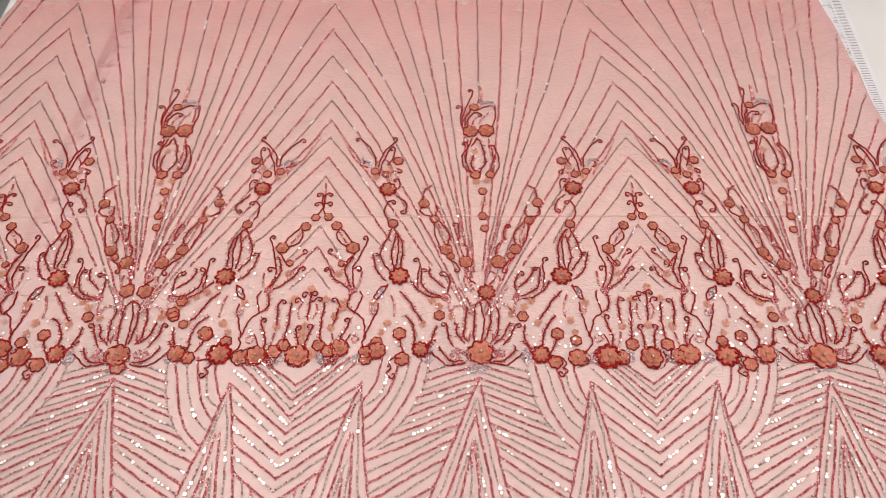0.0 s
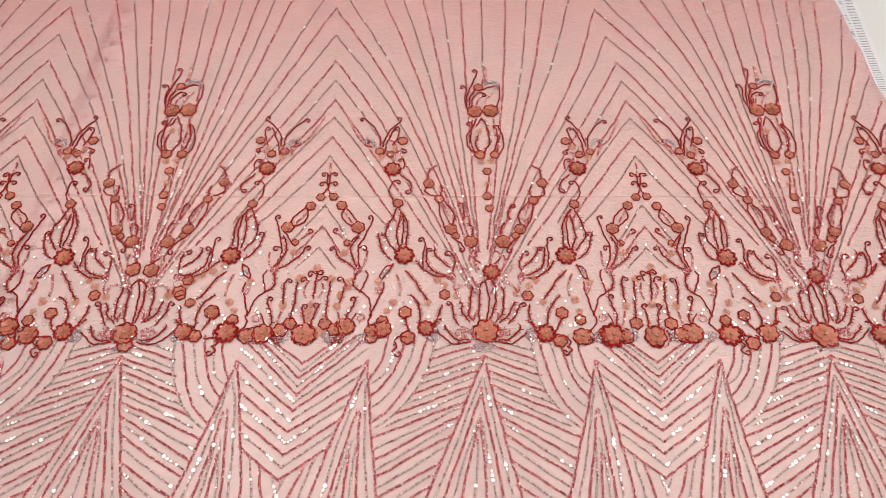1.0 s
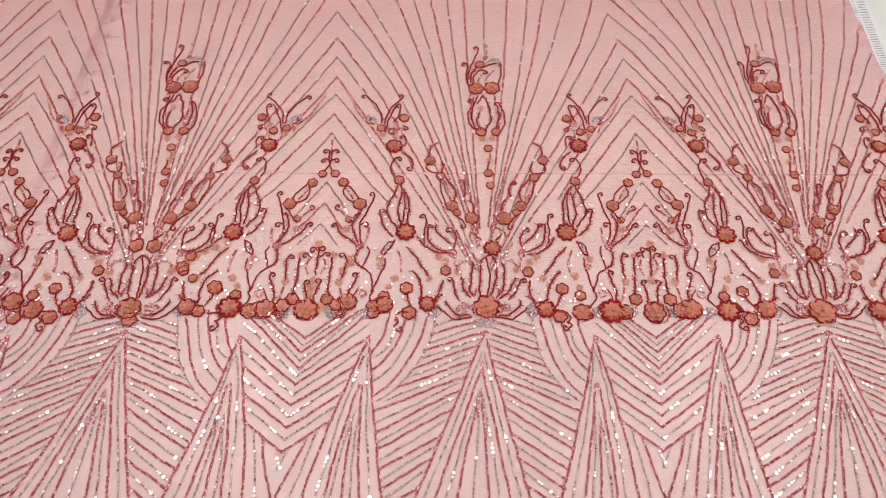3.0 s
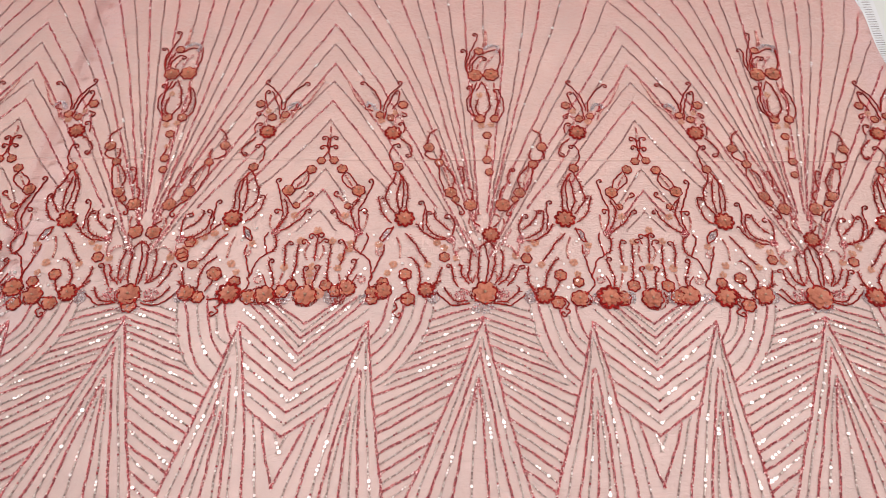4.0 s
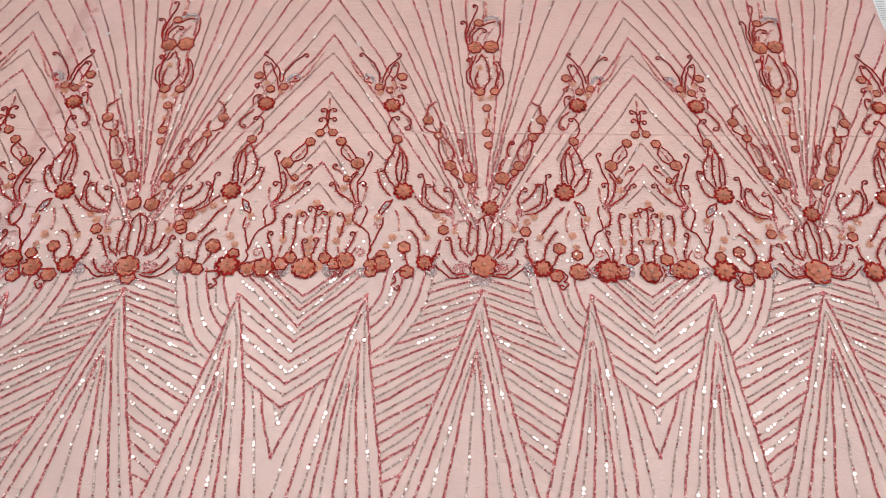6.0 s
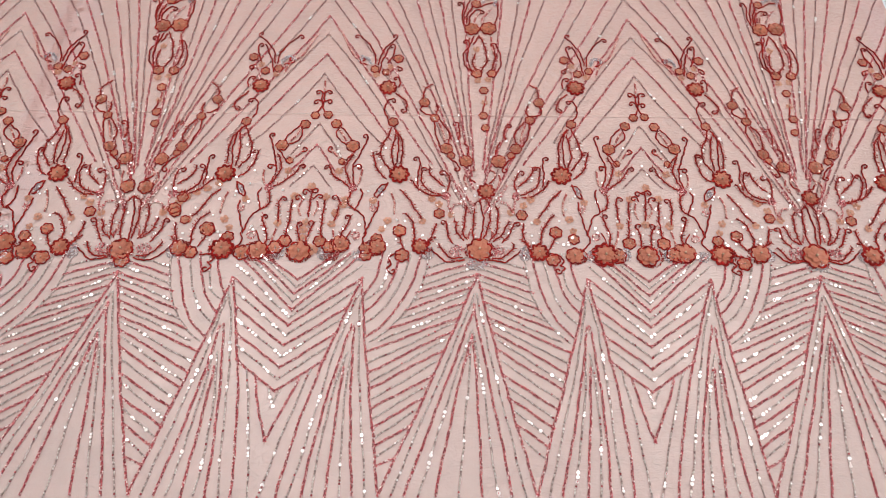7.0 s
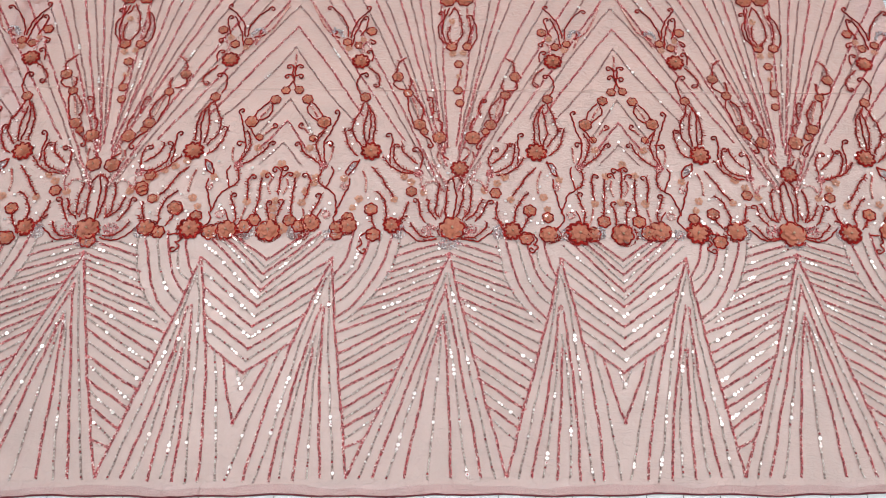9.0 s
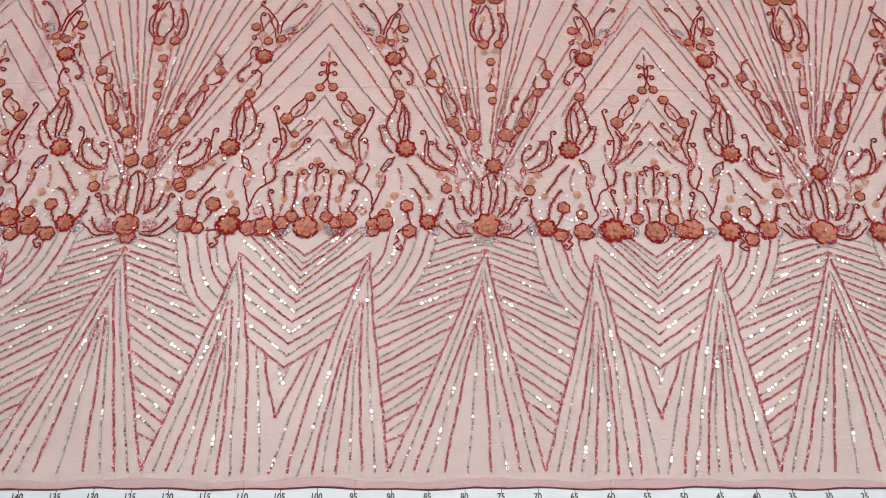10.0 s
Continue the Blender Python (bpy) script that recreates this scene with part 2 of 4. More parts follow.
def numeral(text, x, y, size, turn, parent, squeeze=0.85, weight=0.025):
    cu = bpy.data.curves.new("numeral", "FONT")
    cu.offset = size * weight
    cu.body, cu.size, cu.align_x, cu.align_y, cu.extrude = text, size, "CENTER", "CENTER", 0.00004
    tmp = new("numeral", cu)
    me = bpy.data.meshes.new_from_object(tmp.evaluated_get(bpy.context.evaluated_depsgraph_get()))
    bpy.data.objects.remove(tmp)
    me.materials.clear()
    me.materials.append(INK)
    ob = new("numeral", me)
    ob.parent = parent
    ob.matrix_basis = pose(x, y, 0.0009, 0, 0, turn) @ Matrix.Diagonal((squeeze, 1, 1, 1))
    return ob


def ruler(label, length, width, ticks, numerals, at, weight=0.025):
    """A printed strip: its local x runs along the scale, in metres."""
    strip = tagged(new("ruler_strip"), label, "ruler", "printed table rulers")
    strip.matrix_basis = at
    bm = bmesh.new()
    box(bm, length[0], width[0], 0.0002, length[1], width[1], 0.0006)
    part("tape", bm, TAPE, strip)
    bm = bmesh.new()
    for x, y0, y1, w in ticks:
        box(bm, x - w / 2, min(y0, y1), 0.0007, x + w / 2, max(y0, y1), 0.0009)
    part("scale_marks", bm, INK, strip, "black scale marks")["kind"] = "stuff"
    for text, x, y, size, turn in numerals:
        numeral(text, x, y, size, turn, strip, weight=weight)
    return strip


base = pose(0, -0.0174, 0, 0, 0, -1.39)
ticks = [((80 - r) / 100, 0.006, -0.012, 0.0009) for r in range(10, 156, 5)]
ticks += [((80 - r) / 100, -0.038, -0.046, 0.0005) for r in range(10, 156)]
ruler("white ruler strip with black centimetre numerals along the table's front edge", (-0.80, 0.80), (-0.05, 0.008), ticks,
      [(str(r), (80 - r) / 100 - 0.001, -0.0165, 0.0128, 0) for r in range(10, 156, 5)], base)


def side_ruler(label, x, y, lean, sign, low, high, line):
    # local x runs up the table; local y to its left
    at = pose(x, y, 0, 0, 0, 90 + lean)
    ticks = [(r / 200 - y, sign * 0.027, sign * 0.010, line) for r in range(2 * low, 2 * high + 1)]
    ticks += [(r / 100 - y, -sign * 0.008, -sign * 0.024, line) for r in range(low - low % 5 + 5, high + 1, 5)]
    nums = [(str(r), r / 100 - y, 0, 0.0125 if sign < 0 else 0.0145, 180) for r in range(low - low % 5 + 5, high + 1, 5)]
    nums += [(str(r % 10), r / 100 - y, sign * 0.003, 0.0065, 180) for r in range(low, high) if r % 5]
    width = (-0.04, 0.036) if sign > 0 else (-0.036, 0.04)
    ruler(label, (low / 100 - y, high / 100 - y), width, ticks, nums, at, 0.045 if sign > 0 else -0.005)


side_ruler("white ruler strip seen through the tulle on the table", -0.697, 0.65, -3.6, 1, 12, 128, 0.0019)
side_ruler("white ruler strip at the table's edge beside the fabric", 0.863, 1.0, -3.4, -1, 40, 150, 0.0008)

# ---------------------------------------------------------------- the fabric's own grid
AXES = ((-4, -1.07), (-3, -0.79), (-2, -0.513), (-1, -0.2335), (0, 0.045), (1, 0.315), (2, 0.586), (3, 0.86), (4, 1.13))
HALF = 27.4
BASE = 0.0018


def lay(a, v, z=0.0):
    """From cm along and above the flower border, on the slightly skewed cloth, to metres on the table."""
    a, v = np.asarray(a, float) / HALF, np.asarray(v, float) / 100
    x = np.interp(a, [k for k, _ in AXES], [p for _, p in AXES])
    x = x + np.where(v < -0.05, 0.12, 0.05 + 0.015 * a) * (v + 0.05)
    spread = np.interp(v, [0.05, 0.2, 0.45, 0.58, 0.75, 1.0], [0, 0.8, 0.8, 0, -1.4, -2.2])
    spread = spread * np.where(spread < 0, np.interp(a, [-3, -2, 0, 1], [-0.2, 1, 1, 2.5]), 1)
    x = x + 0.01 * np.sin(a * np.pi / 2) ** 2 * spread
    return np.stack([x, 0.38 + v - 0.024 * x, BASE + z + 0 * x], -1)


WEST, EAST = -0.940, 0.867


def on_cloth(p):
    return (p[:, 0] > WEST + 0.008) & (p[:, 0] < EAST - 0.008)


fabric = tagged(new("lace_fabric"), "pink beaded tulle lace fabric with chiffon flowers, spread on table", "fabric")


def build_net():
    nx, ny = 240, 190
    xs, vs = np.linspace(0, 1, nx), np.sort(np.r_[np.linspace(-40.3, 104, ny - 12), np.linspace(25.6, 26.8, 12)])
    gx, gv = np.meshgrid(xs, vs)
    west = WEST + 0.0015 * np.sin(gv * 0.31) + 0.001 * np.sin(gv * 0.83 + 1) + 0.0019 * np.maximum(gv - 76, 0)
    east = EAST + 0.002 * np.sin(gv * 0.15 + 2) + 0.0015 * np.sin(gv * 0.43) - 0.00045 * np.maximum(gv - 62, 0)
    x = west + (east - west) * gx
    hem = np.exp(-((gv + 40.3) / 2.0) ** 2)
    y = 0.38 + gv / 100 - 0.024 * x + hem * (0.0012 * np.sin(x * 23) + 0.0008 * np.sin(x * 61 + 1))
    z = 0.0012 + 0.0005 * (np.sin(x * 9 + gv * 0.05) * np.sin(gv * 0.12 + x * 3) + 1) / 2
    z += 0.0016 * np.exp(-((gv - 26.2 - 0.06 * np.sin(x * 9)) / 0.16) ** 2)
    # soft puckers towards the far corner by the ruler
    far = np.clip((gv - 48) / 40, 0, 1) * np.clip((x - 0.45) / 0.35, 0, 1)
    z += far * 0.0024 * (1 + np.sin(gv * 1.0 - x * 72 + 1.6 * np.sin(x * 11 + gv * 0.3))) * (0.5 + 0.5 * np.sin(x * 37 + gv * 0.21))
    verts = np.stack([x, y, z], -1).reshape(-1, 3)
    i = (np.arange(ny - 1)[:, None] * nx + np.arange(nx - 1)).ravel()
    raw("net", verts, np.stack([i, i + 1, i + nx + 1, i + nx], 1), [NET], fabric, "sheer pink crinkled tulle net")
    # the narrow fold along the hem
    k = np.arange(nx)
    rise = 0.0118 + 0.0022 * np.sin(k * 0.21) + 0.001 * np.sin(k * 0.67 + 2)
    fold = np.concatenate([np.stack([x[0], y[0] + rise * s, z[0] + 0.0006 + 0.0004 * (s > 0) * (s < 1)], -1) for s in (0.0, 0.35, 0.7, 1.0)])
    j = (np.arange(3)[:, None] * nx + np.arange(nx - 1)).ravel()
    raw("hem_fold", fold, np.stack([j, j + 1, j + nx + 1, j + nx], 1), [HEM_NET], fabric, "doubled darker pink tulle hem")
    return np.stack([x[0], y[0], z[0]], -1)


def tube(points, radius, sides=6):
    p = np.asarray(points, float)
    d = np.gradient(p, axis=0)
    d /= np.linalg.norm(d, axis=1)[:, None]
    n = np.stack([-d[:, 1], d[:, 0], 0 * d[:, 0]], -1)
    b = np.cross(d, n)
    w = np.linspace(0, 2 * np.pi, sides, endpoint=False)
    r = np.broadcast_to(radius, len(p))[:, None, None]
    v = p[:, None] + r * (np.cos(w)[None, :, None] * n[:, None] + np.sin(w)[None, :, None] * b[:, None])
    k, j = np.meshgrid(np.arange(len(p) - 1), np.arange(sides), indexing="ij")
    j2 = (j + 1) % sides
    f = np.stack([k * sides + j, k * sides + j2, (k + 1) * sides + j2, (k + 1) * sides + j], -1).reshape(-1, 4)
    return v.reshape(-1, 3), f


edge = build_net()
dense = np.stack([np.interp(np.linspace(0, 1, 900), np.linspace(0, 1, len(edge)), edge[:, k]) for k in range(3)], -1)
wob = np.random.rand(900)
dense[:, 1] += 0.0006 * np.convolve(wob - 0.5, np.ones(7) / 3, "same")
dense[:, 2] += 0.0008
v, f = tube(dense, 0.0008 + 0.0006 * np.convolve(wob, np.ones(5) / 5, "same"))
raw("selvedge", v, f, [HEM], fabric, "dark red overlocked hem edge")


# ---------------------------------------------------------------- beads
def template(sides, ring):
    """A bead of length 1 and radius 1 along x."""
    w = np.linspace(0, 2 * np.pi, sides, endpoint=False)
    rings = [np.stack([np.full(sides, s * ring), np.cos(w), np.sin(w)], -1) for s in (-0.5, 0.5)]
    v = np.concatenate([[[-0.5, 0, 0]], *rings, [[0.5, 0, 0]]])
    f = []
    for k in range(sides):
        q = (k + 1) % sides
        f += [(0, 1 + q, 1 + k), (1 + k, 1 + q, 1 + sides + q), (1 + k, 1 + sides + q, 1 + sides + k), (1 + sides + k, 1 + sides + q, 1 + 2 * sides)]
    return v, np.array(f)


BEAD, DISC, SPANGLE, EYE = template(5, 0.6), template(8, 0.5), template(7, 0.5), template(4, 0.5)


def strung(shape, at, way, length, radius):
    """Copies of a bead shape: places, directions, lengths and radii."""
    tv, tf = shape
    n = len(at)
    way = way / np.linalg.norm(way, axis=1)[:, None]
    side = np.cross(np.where(np.abs(way[:, 2:]) > 0.9, [[1.0, 0, 0]], [[0, 0, 1.0]]), way)
    side /= np.linalg.norm(side, axis=1)[:, None]
    top = np.cross(way, side)
    length, radius = np.broadcast_to(length, n)[:, None, None], np.broadcast_to(radius, n)[:, None, None]
    v = at[:, None] + tv[None, :, :1] * length * way[:, None] + radius * (tv[None, :, 1:2] * side[:, None] + tv[None, :, 2:] * top[:, None])
    f = tf[None] + (np.arange(n) * len(tv))[:, None, None]
    return v.reshape(-1, 3), f.reshape(-1, 3)


def joined(name, pieces, parent, label=""):
    """pieces: (verts, faces, material)"""
    vs, fs, idx, mats, at = [], [], [], [], 0
    for v, f, m in pieces:
        if m not in mats:
            mats.append(m)
        vs.append(v), fs.append(f + at), idx.append(np.full(len(f), mats.index(m)))
        at += len(v)
    return raw(name, np.concatenate(vs), np.concatenate(fs), mats, parent, label, np.concatenate(idx))


def resample(p, step):
    d = np.r_[0, np.cumsum(np.linalg.norm(np.diff(p, axis=0), axis=1))]
    n = max(2, int(d[-1] / step))
    s = np.linspace(0, d[-1], n)
    q = np.stack([np.interp(s, d, p[:, k]) for k in range(3)], -1)
    t = np.gradient(q, axis=0)
    return q, t / np.linalg.norm(t, axis=1)[:, None]


rng = np.random.default_rng(7)


def wavy(p, amount=0.0006, step=0.006):
    """The slight wander of hand-guided stitching."""
    q, t = resample(p, step)
    if len(q) < 4:
        return q
    s = np.arange(len(q)) * step / 0.006
    w = amount * (np.sin(s * rng.uniform(0.25, 0.5) + rng.uniform(0, 6)) + 0.7 * np.sin(s * rng.uniform(0.9, 1.4) + rng.uniform(0, 6)))
    q[:, 0] -= t[:, 1] * w
    q[:, 1] += t[:, 0] * w
    return q


def runs(p):
    """The stretches of a line that lie on the cloth."""
    ok = on_cloth(p)
    out = []
    for keep, some in itertools.groupby(range(len(p)), key=lambda k: ok[k]):
        some = list(some)
        if keep and len(some) > 3:
            out.append(p[some])
    return out


def red_row(line, mat=None, thin=0.88):
    for p in runs(wavy(line)):
        q, t = resample(p, 0.0022)
        n = np.stack([-t[:, 1], t[:, 0], 0 * t[:, 0]], -1)
        pieces = []
        for s in (-1, 1):
            at = q + n * (s * 0.00105 * thin + rng.normal(0, 0.00022, len(q))[:, None]) + t * (s * 0.0005)
            at[:, 2] += 0.0009 + rng.normal(0, 0.00025, len(q))
            way = t + n * (s * 0.55 + rng.normal(0, 0.25, len(q))[:, None]) + np.stack([0 * q[:, 0], 0 * q[:, 0], rng.normal(0, 0.15, len(q))], -1)
            pieces.append((*strung(BEAD, at, way, rng.uniform(0.0024, 0.0031, len(q)) * thin, rng.uniform(0.00085, 0.00108, len(q)) * thin), mat or RED))
        joined("beaded_line", pieces, fabric)


BIG = []


def sparkle(q, glint):
    """Large sequins, singly or in short runs, along a line."""
    k = 0
    while k < len(q) - 2:
        if rng.random() < 0.34 * glint:
            for _ in range(rng.choice([1, 1, 2, 3])):
                r = rng.choice([0.0014, 0.0018, 0.0022, 0.0028])
                if k < len(q):
                    BIG.append((q[k] + [0, 0, 0.0024], rng.normal(0, 5, 2), r))
                k += int(r * 1.75 / 0.0019) + 1
        k += 1


def mauve_row(line, glint):
    red_row(line, MAUVE, 0.72)
    for p in runs(line):
        sparkle(resample(p, 0.0019)[0], glint)


def silver_row(line, glint=0.05):
    for p in runs(wavy(line)):
        q, t = resample(p, 0.0021)
        n = np.stack([-t[:, 1], t[:, 0], 0 * t[:, 0]], -1)
        up = np.array([[0, 0, 1.0]])
        at = q + n * rng.normal(0, 0.0002, len(q))[:, None]
        at[:, 2] += 0.0011
        way = up + t * rng.normal(0.35, 0.25, len(q))[:, None] + n * rng.normal(0, 0.25, len(q))[:, None]
        pieces = [(*strung(SPANGLE, at, way, 0.0006, rng.uniform(0.0013, 0.0016, len(q))), SILVER),
                  (*strung(EYE, at + [0, 0, 0.0003] + 0.0002 * t, way, 0.0007, 0.0005), EYELET)]
        dots = rng.random(len(q)) < 0.034
        if dots.any():
            pieces.append((*strung(DISC, at[dots] + [0, 0, 0.0008], way[dots], 0.0018, rng.uniform(0.0012, 0.0016, dots.sum())), GARNET))
        joined("sequined_line", pieces, fabric)
        sparkle(q, glint)


def straight(*points, n=40):
    """A line through points given in cm on the cloth."""
    a, v = np.array([p[0] for p in points], float), np.array([p[1] for p in points], float)
    s = np.linspace(0, len(points) - 1, n)
    return lay(np.interp(s, range(len(a)), a), np.interp(s, range(len(a)), v))


def row(kind, line, glint=0.05):
    if on_cloth(line).sum() > 4:
        if kind == 1:
            red_row(line)
        elif kind == 2:
            mauve_row(line, glint)
        else:
            silver_row(line, glint)


# ---- hem of one half repeat: cm from the palm's axis and from the border; 1 red, 0 silver
SPIKE_A = [
    (1, (-0.1, -4.8), (2.2, -11.9), (4.5, -19.5), (7.5, -28.3), (10.9, -37.3)),
    (0, (0.2, -8.0), (1.8, -14.2), (3.8, -20.3), (6.3, -28.7), (9.2, -37.4)),
    (1, (-0.2, -9.8), (1.5, -16.4), (3.2, -22.1), (5.3, -30.3), (7.4, -37.3)),
    (0, (0.1, -14.2), (1.4, -19.1), (3.2, -27.5), (5.5, -37.4)),
    (1, (-0.0, -14.8), (1.1, -21.2), (2.1, -28.7), (3.2, -37.3)),
]
SPIKE_B = [
    (1, (17.5, -5.7), (16.5, -11.8), (14.2, -22.5), (12.4, -30.8), (10.9, -37.3)),
    (0, (17.3, -8.5), (16.7, -14.5), (14.8, -26.7), (13.5, -32.2), (12.6, -37.4)),
    (1, (17.5, -13.5), (16.9, -20.7), (15.8, -29.1), (14.3, -37.3)),
    (0, (17.4, -18.1), (17.2, -25.8), (15.9, -37.3)),
    (1, (17.5, -5.4), (19.1, -11.1), (21.3, -19.0), (23.1, -28.3), (24.4, -37.7)),
    (0, (17.6, -8.1), (19.1, -13.7), (20.6, -22.5), (21.7, -30.8), (22.9, -37.9)),
    (1, (17.9, -13.2), (19.0, -19.0), (20.2, -27.5), (21.1, -37.7)),
    (0, (18.0, -17.7), (19.1, -24.2), (19.6, -37.3)),
    (1, (18.1, -19.9), (18.1, -29.1), (17.8, -37.6)),
]
NEST = [
    (0, (22.8, -20.3), (24.6, -27.5), (25.6, -32.1), (26.7, -37.6)),
    (1, (24.3, -21.6), (25.8, -26.4), (27.5, -30.7)),
    (0, (26.6, -23.3), (27.2, -24.8), (27.6, -25.8)),
]
ARCS = [
    (0, (7.8, -3.3), (8.7, -7.9), (10.9, -11.9), (14.9, -15.9)),
    (1, (8.9, -2.8), (10.3, -7.2), (12.5, -12.0), (15.6, -15.1)),
    (0, (10.7, -2.8), (11.7, -6.6), (13.6, -10.5), (16.0, -12.8)),
    (1, (12.4, -3.6), (13.6, -7.3), (16.3, -11.1)),
    (0, (13.8, -4.1), (14.5, -7.0), (16.4, -9.0)),
    (1, (15.0, -3.2), (15.7, -5.9), (16.9, -8.2)),
]
SLANTS = [
    (0.9, -2.8, 8.2, -5.2),
    (-0.4, -4.6, 9.1, -7.9),
    (0.5, -6.9, 10.4, -10.8),
    (1.3, -9.4, 12.6, -14.0),
    (2.2, -11.9, 15.4, -17.6),
    (2.9, -14.1, 14.7, -20.8),
    (3.8, -17.0, 13.9, -23.1),
    (4.9, -20.9, 13.5, -26.1),
    (5.9, -24.3, 13.0, -28.8),
    (7.4, -28.3, 12.4, -31.4),
    (9.3, -32.7, 11.5, -33.7),
]
CHEVRONS = [
    (24.1, -3.2, 27.4, -5.8),
    (21.7, -3.0, 27.6, -8.2),
    (19.7, -3.2, 27.6, -10.9),
    (17.5, -5.4, 27.6, -13.4),
    (18.9, -10.3, 27.8, -16.6),
    (19.9, -14.5, 27.8, -20.0),
    (20.9, -18.7, 27.7, -23.5),
]


def sweep(points, n=48):
    """A soft line through a few points in cm."""
    p = np.array(points, float)
    d = np.r_[0, np.cumsum(np.linalg.norm(np.diff(p, axis=0), axis=1))]
    deg = min(3, len(p) - 1)
    s = np.linspace(0, d[-1], n)
    return np.stack([np.polyval(np.polyfit(d, p[:, k], deg), s) for k in (0, 1)], -1)


def between(rows):
    """Rows half-way between neighbours."""
    return [tuple((x + y) / 2 for x, y in zip(p, q)) for p, q in zip(rows, rows[1:])]


def hem_half(centre, side):
    # these flanks get more white sequins, standing in for light glinting there
    bright = (centre < 0 < side) or (centre > 0 > side)

    def draw(kind, points, glint=0.05):
        p = sweep(points)
        p[:, 0] = np.maximum(p[:, 0], 0.02)
        p[:, 1] -= 0.09 * np.maximum(-p[:, 1] - 30, 0)
        row(kind, lay(centre + side * p[:, 0], p[:, 1]), glint)

    for kind, *points in itertools.chain(SPIKE_A, SPIKE_B, NEST):
        draw(kind, points, 0.10)
    for kind, *points in ARCS:
        draw(kind, [(points[0][0] - 0.3, -1.0), *points], 0.07)
    if side > 0:
        draw(0, [(0.02, -17.5), (0.02, -27), (0.02, -37.5)], 0.08)
    for a0, v0, a1, v1 in SLANTS:
        draw(1, [(a0, v0), (a1, v1)])
    for a0, v0, a1, v1 in between(SLANTS) + [(0.3, -1.4, 8.0, -3.6)]:
        draw(0, [(a0 + 0.5, v0), (a1 - 0.4, v1)], 0.26 if bright else 0.06)
    tall = [(a0 + (a1 - a0) * (-1.2 - v0) / (v1 - v0), -1.2, a1, v1) if v0 > -3.5 else (a0, v0, a1, v1) for a0, v0, a1, v1 in CHEVRONS]
    for a0, v0, a1, v1 in tall:
        draw(1, [(a0, v0), (HALF, v1)])
    for a0, v0, a1, v1 in between(tall) + [(25.6, -2.6, HALF, -4.2)]:
        draw(0, [(a0 + 0.3, v0), (HALF, v1)], 0.32 if bright else 0.10)


# ---- the fan of long lines above the border; 1 red, 2 mauve
FAN_LINES = [(1, (27.4, 76), (10.9, 38.4), (0.7, 11)), (2, (27.4, 67.5), (13.2, 39.2), (0.75, 6.3)), (1, (27.4, 60), (15.4, 37.0), (1.2, 6.3)),
             (2, (27.4, 54.6), (15.3, 33), (1.7, 6.3)), (1, (27.4, 49.3), (18.7, 34), (7.7, 15.9)), (2, (27.4, 44.8), (21.4, 35.7), (12.8, 20.5)),
             (1, (27.4, 39.9), (19.3, 27.7), (15.0, 20.8)), (2, (27.4, 35.4), (20.7, 25), (16, 19.3)), (2, (27.4, 24.2), (25.4, 21), (22.8, 16.6)),
             (1, (27.4, 19.7), (25.9, 17.4), (23.6, 14.2)), (2, (27.4, 15.3), (26, 13.6), (24.2, 11.3))]
WIDE_RAYS = [(1, (6.0, 102), (3.7, 44.2), (0.8, 15)), (2, (12.8, 102), (5.9, 42.7), (1.8, 19)), (1, (20.2, 102), (6.4, 38.5), (1.2, 14)), (2, (27.4, 92), (10.2, 47), (1.1, 12))]
CLOSE_RAYS = [(1, (4.5, 102), (2.3, 46), (0.6, 15)), (2, (9.2, 102), (4.1, 45), (1.2, 19)), (1, (14.2, 102), (5.6, 44), (0.9, 13.5)),
              (2, (19.0, 102), (7.2, 44), (1.5, 18)), (1, (24.6, 102), (9.2, 45), (1.0, 12)), (2, (27.4, 84.5), (11.4, 44), (0.9, 10.5))]


def fan_half(centre, side):
    rays = WIDE_RAYS if centre == 0 and side > 0 else CLOSE_RAYS
    for kind, *points in FAN_LINES + rays:
        p = sweep(points)
        row(kind, lay(centre + side * p[:, 0], p[:, 1]), 0.025)
    if side > 0:
        row(2, straight((centre + 0.5, 57), (centre + 0.3, 102)), 0.025)


for centre in (-4 * HALF, -2 * HALF, 0, 2 * HALF, 4 * HALF):
    for side in (-1, 1):
        reach = (centre + side * HALF / 2) / HALF
        if -3.2 < reach < 3.1:
            hem_half(centre, side)
        if -4.2 < reach < 3.6:
            fan_half(centre, side)

# Sprigs of one half repeat, in cm from the palm's axis and from the flower border: kind, curl of the tip, a few places along the stem
PALM = [
    ("P", 0, (0.4, 1), (0.3, 2.8), (0.2, 4.9), (0, 7.1), (-0.5, 8.9)), ("T", 0, (0.8, 1.3), (1.1, 3.4), (1.2, 5.7), (1.1, 7.9), (0.2, 9)),
    ("T", 0, (1.9, 1.4), (2.6, 2.6), (2.7, 4.7), (2.6, 6.7), (2.3, 7.6)), ("T", 0, (2.4, 1.2), (3.7, 2.7), (4.2, 4.3), (4.5, 4.8)),
    ("T", -1, (3.9, 0.7), (4.7, 1.9), (5.2, 3.4), (5.4, 4.4)), ("T", 0, (2.4, -2), (3.9, -2), (5, -1.2), (5.6, -0.2), (6, 0.4)),
    ("R", 0, (1.9, 1.5), (1.8, 2.4), (1.5, 3.5)), ("S", 0, (1.5, 7.4), (2.8, 9.6), (4.1, 11.7)),
    ("R", 0, (2.8, 13.8), (3, 12.6), (2.5, 11.4)), ("P", 0, (1.1, 12.2), (1.6, 12.5), (2, 13.1)),
    ("S", 0, (3, 8.1), (4.2, 8), (4.9, 6.7)),
]
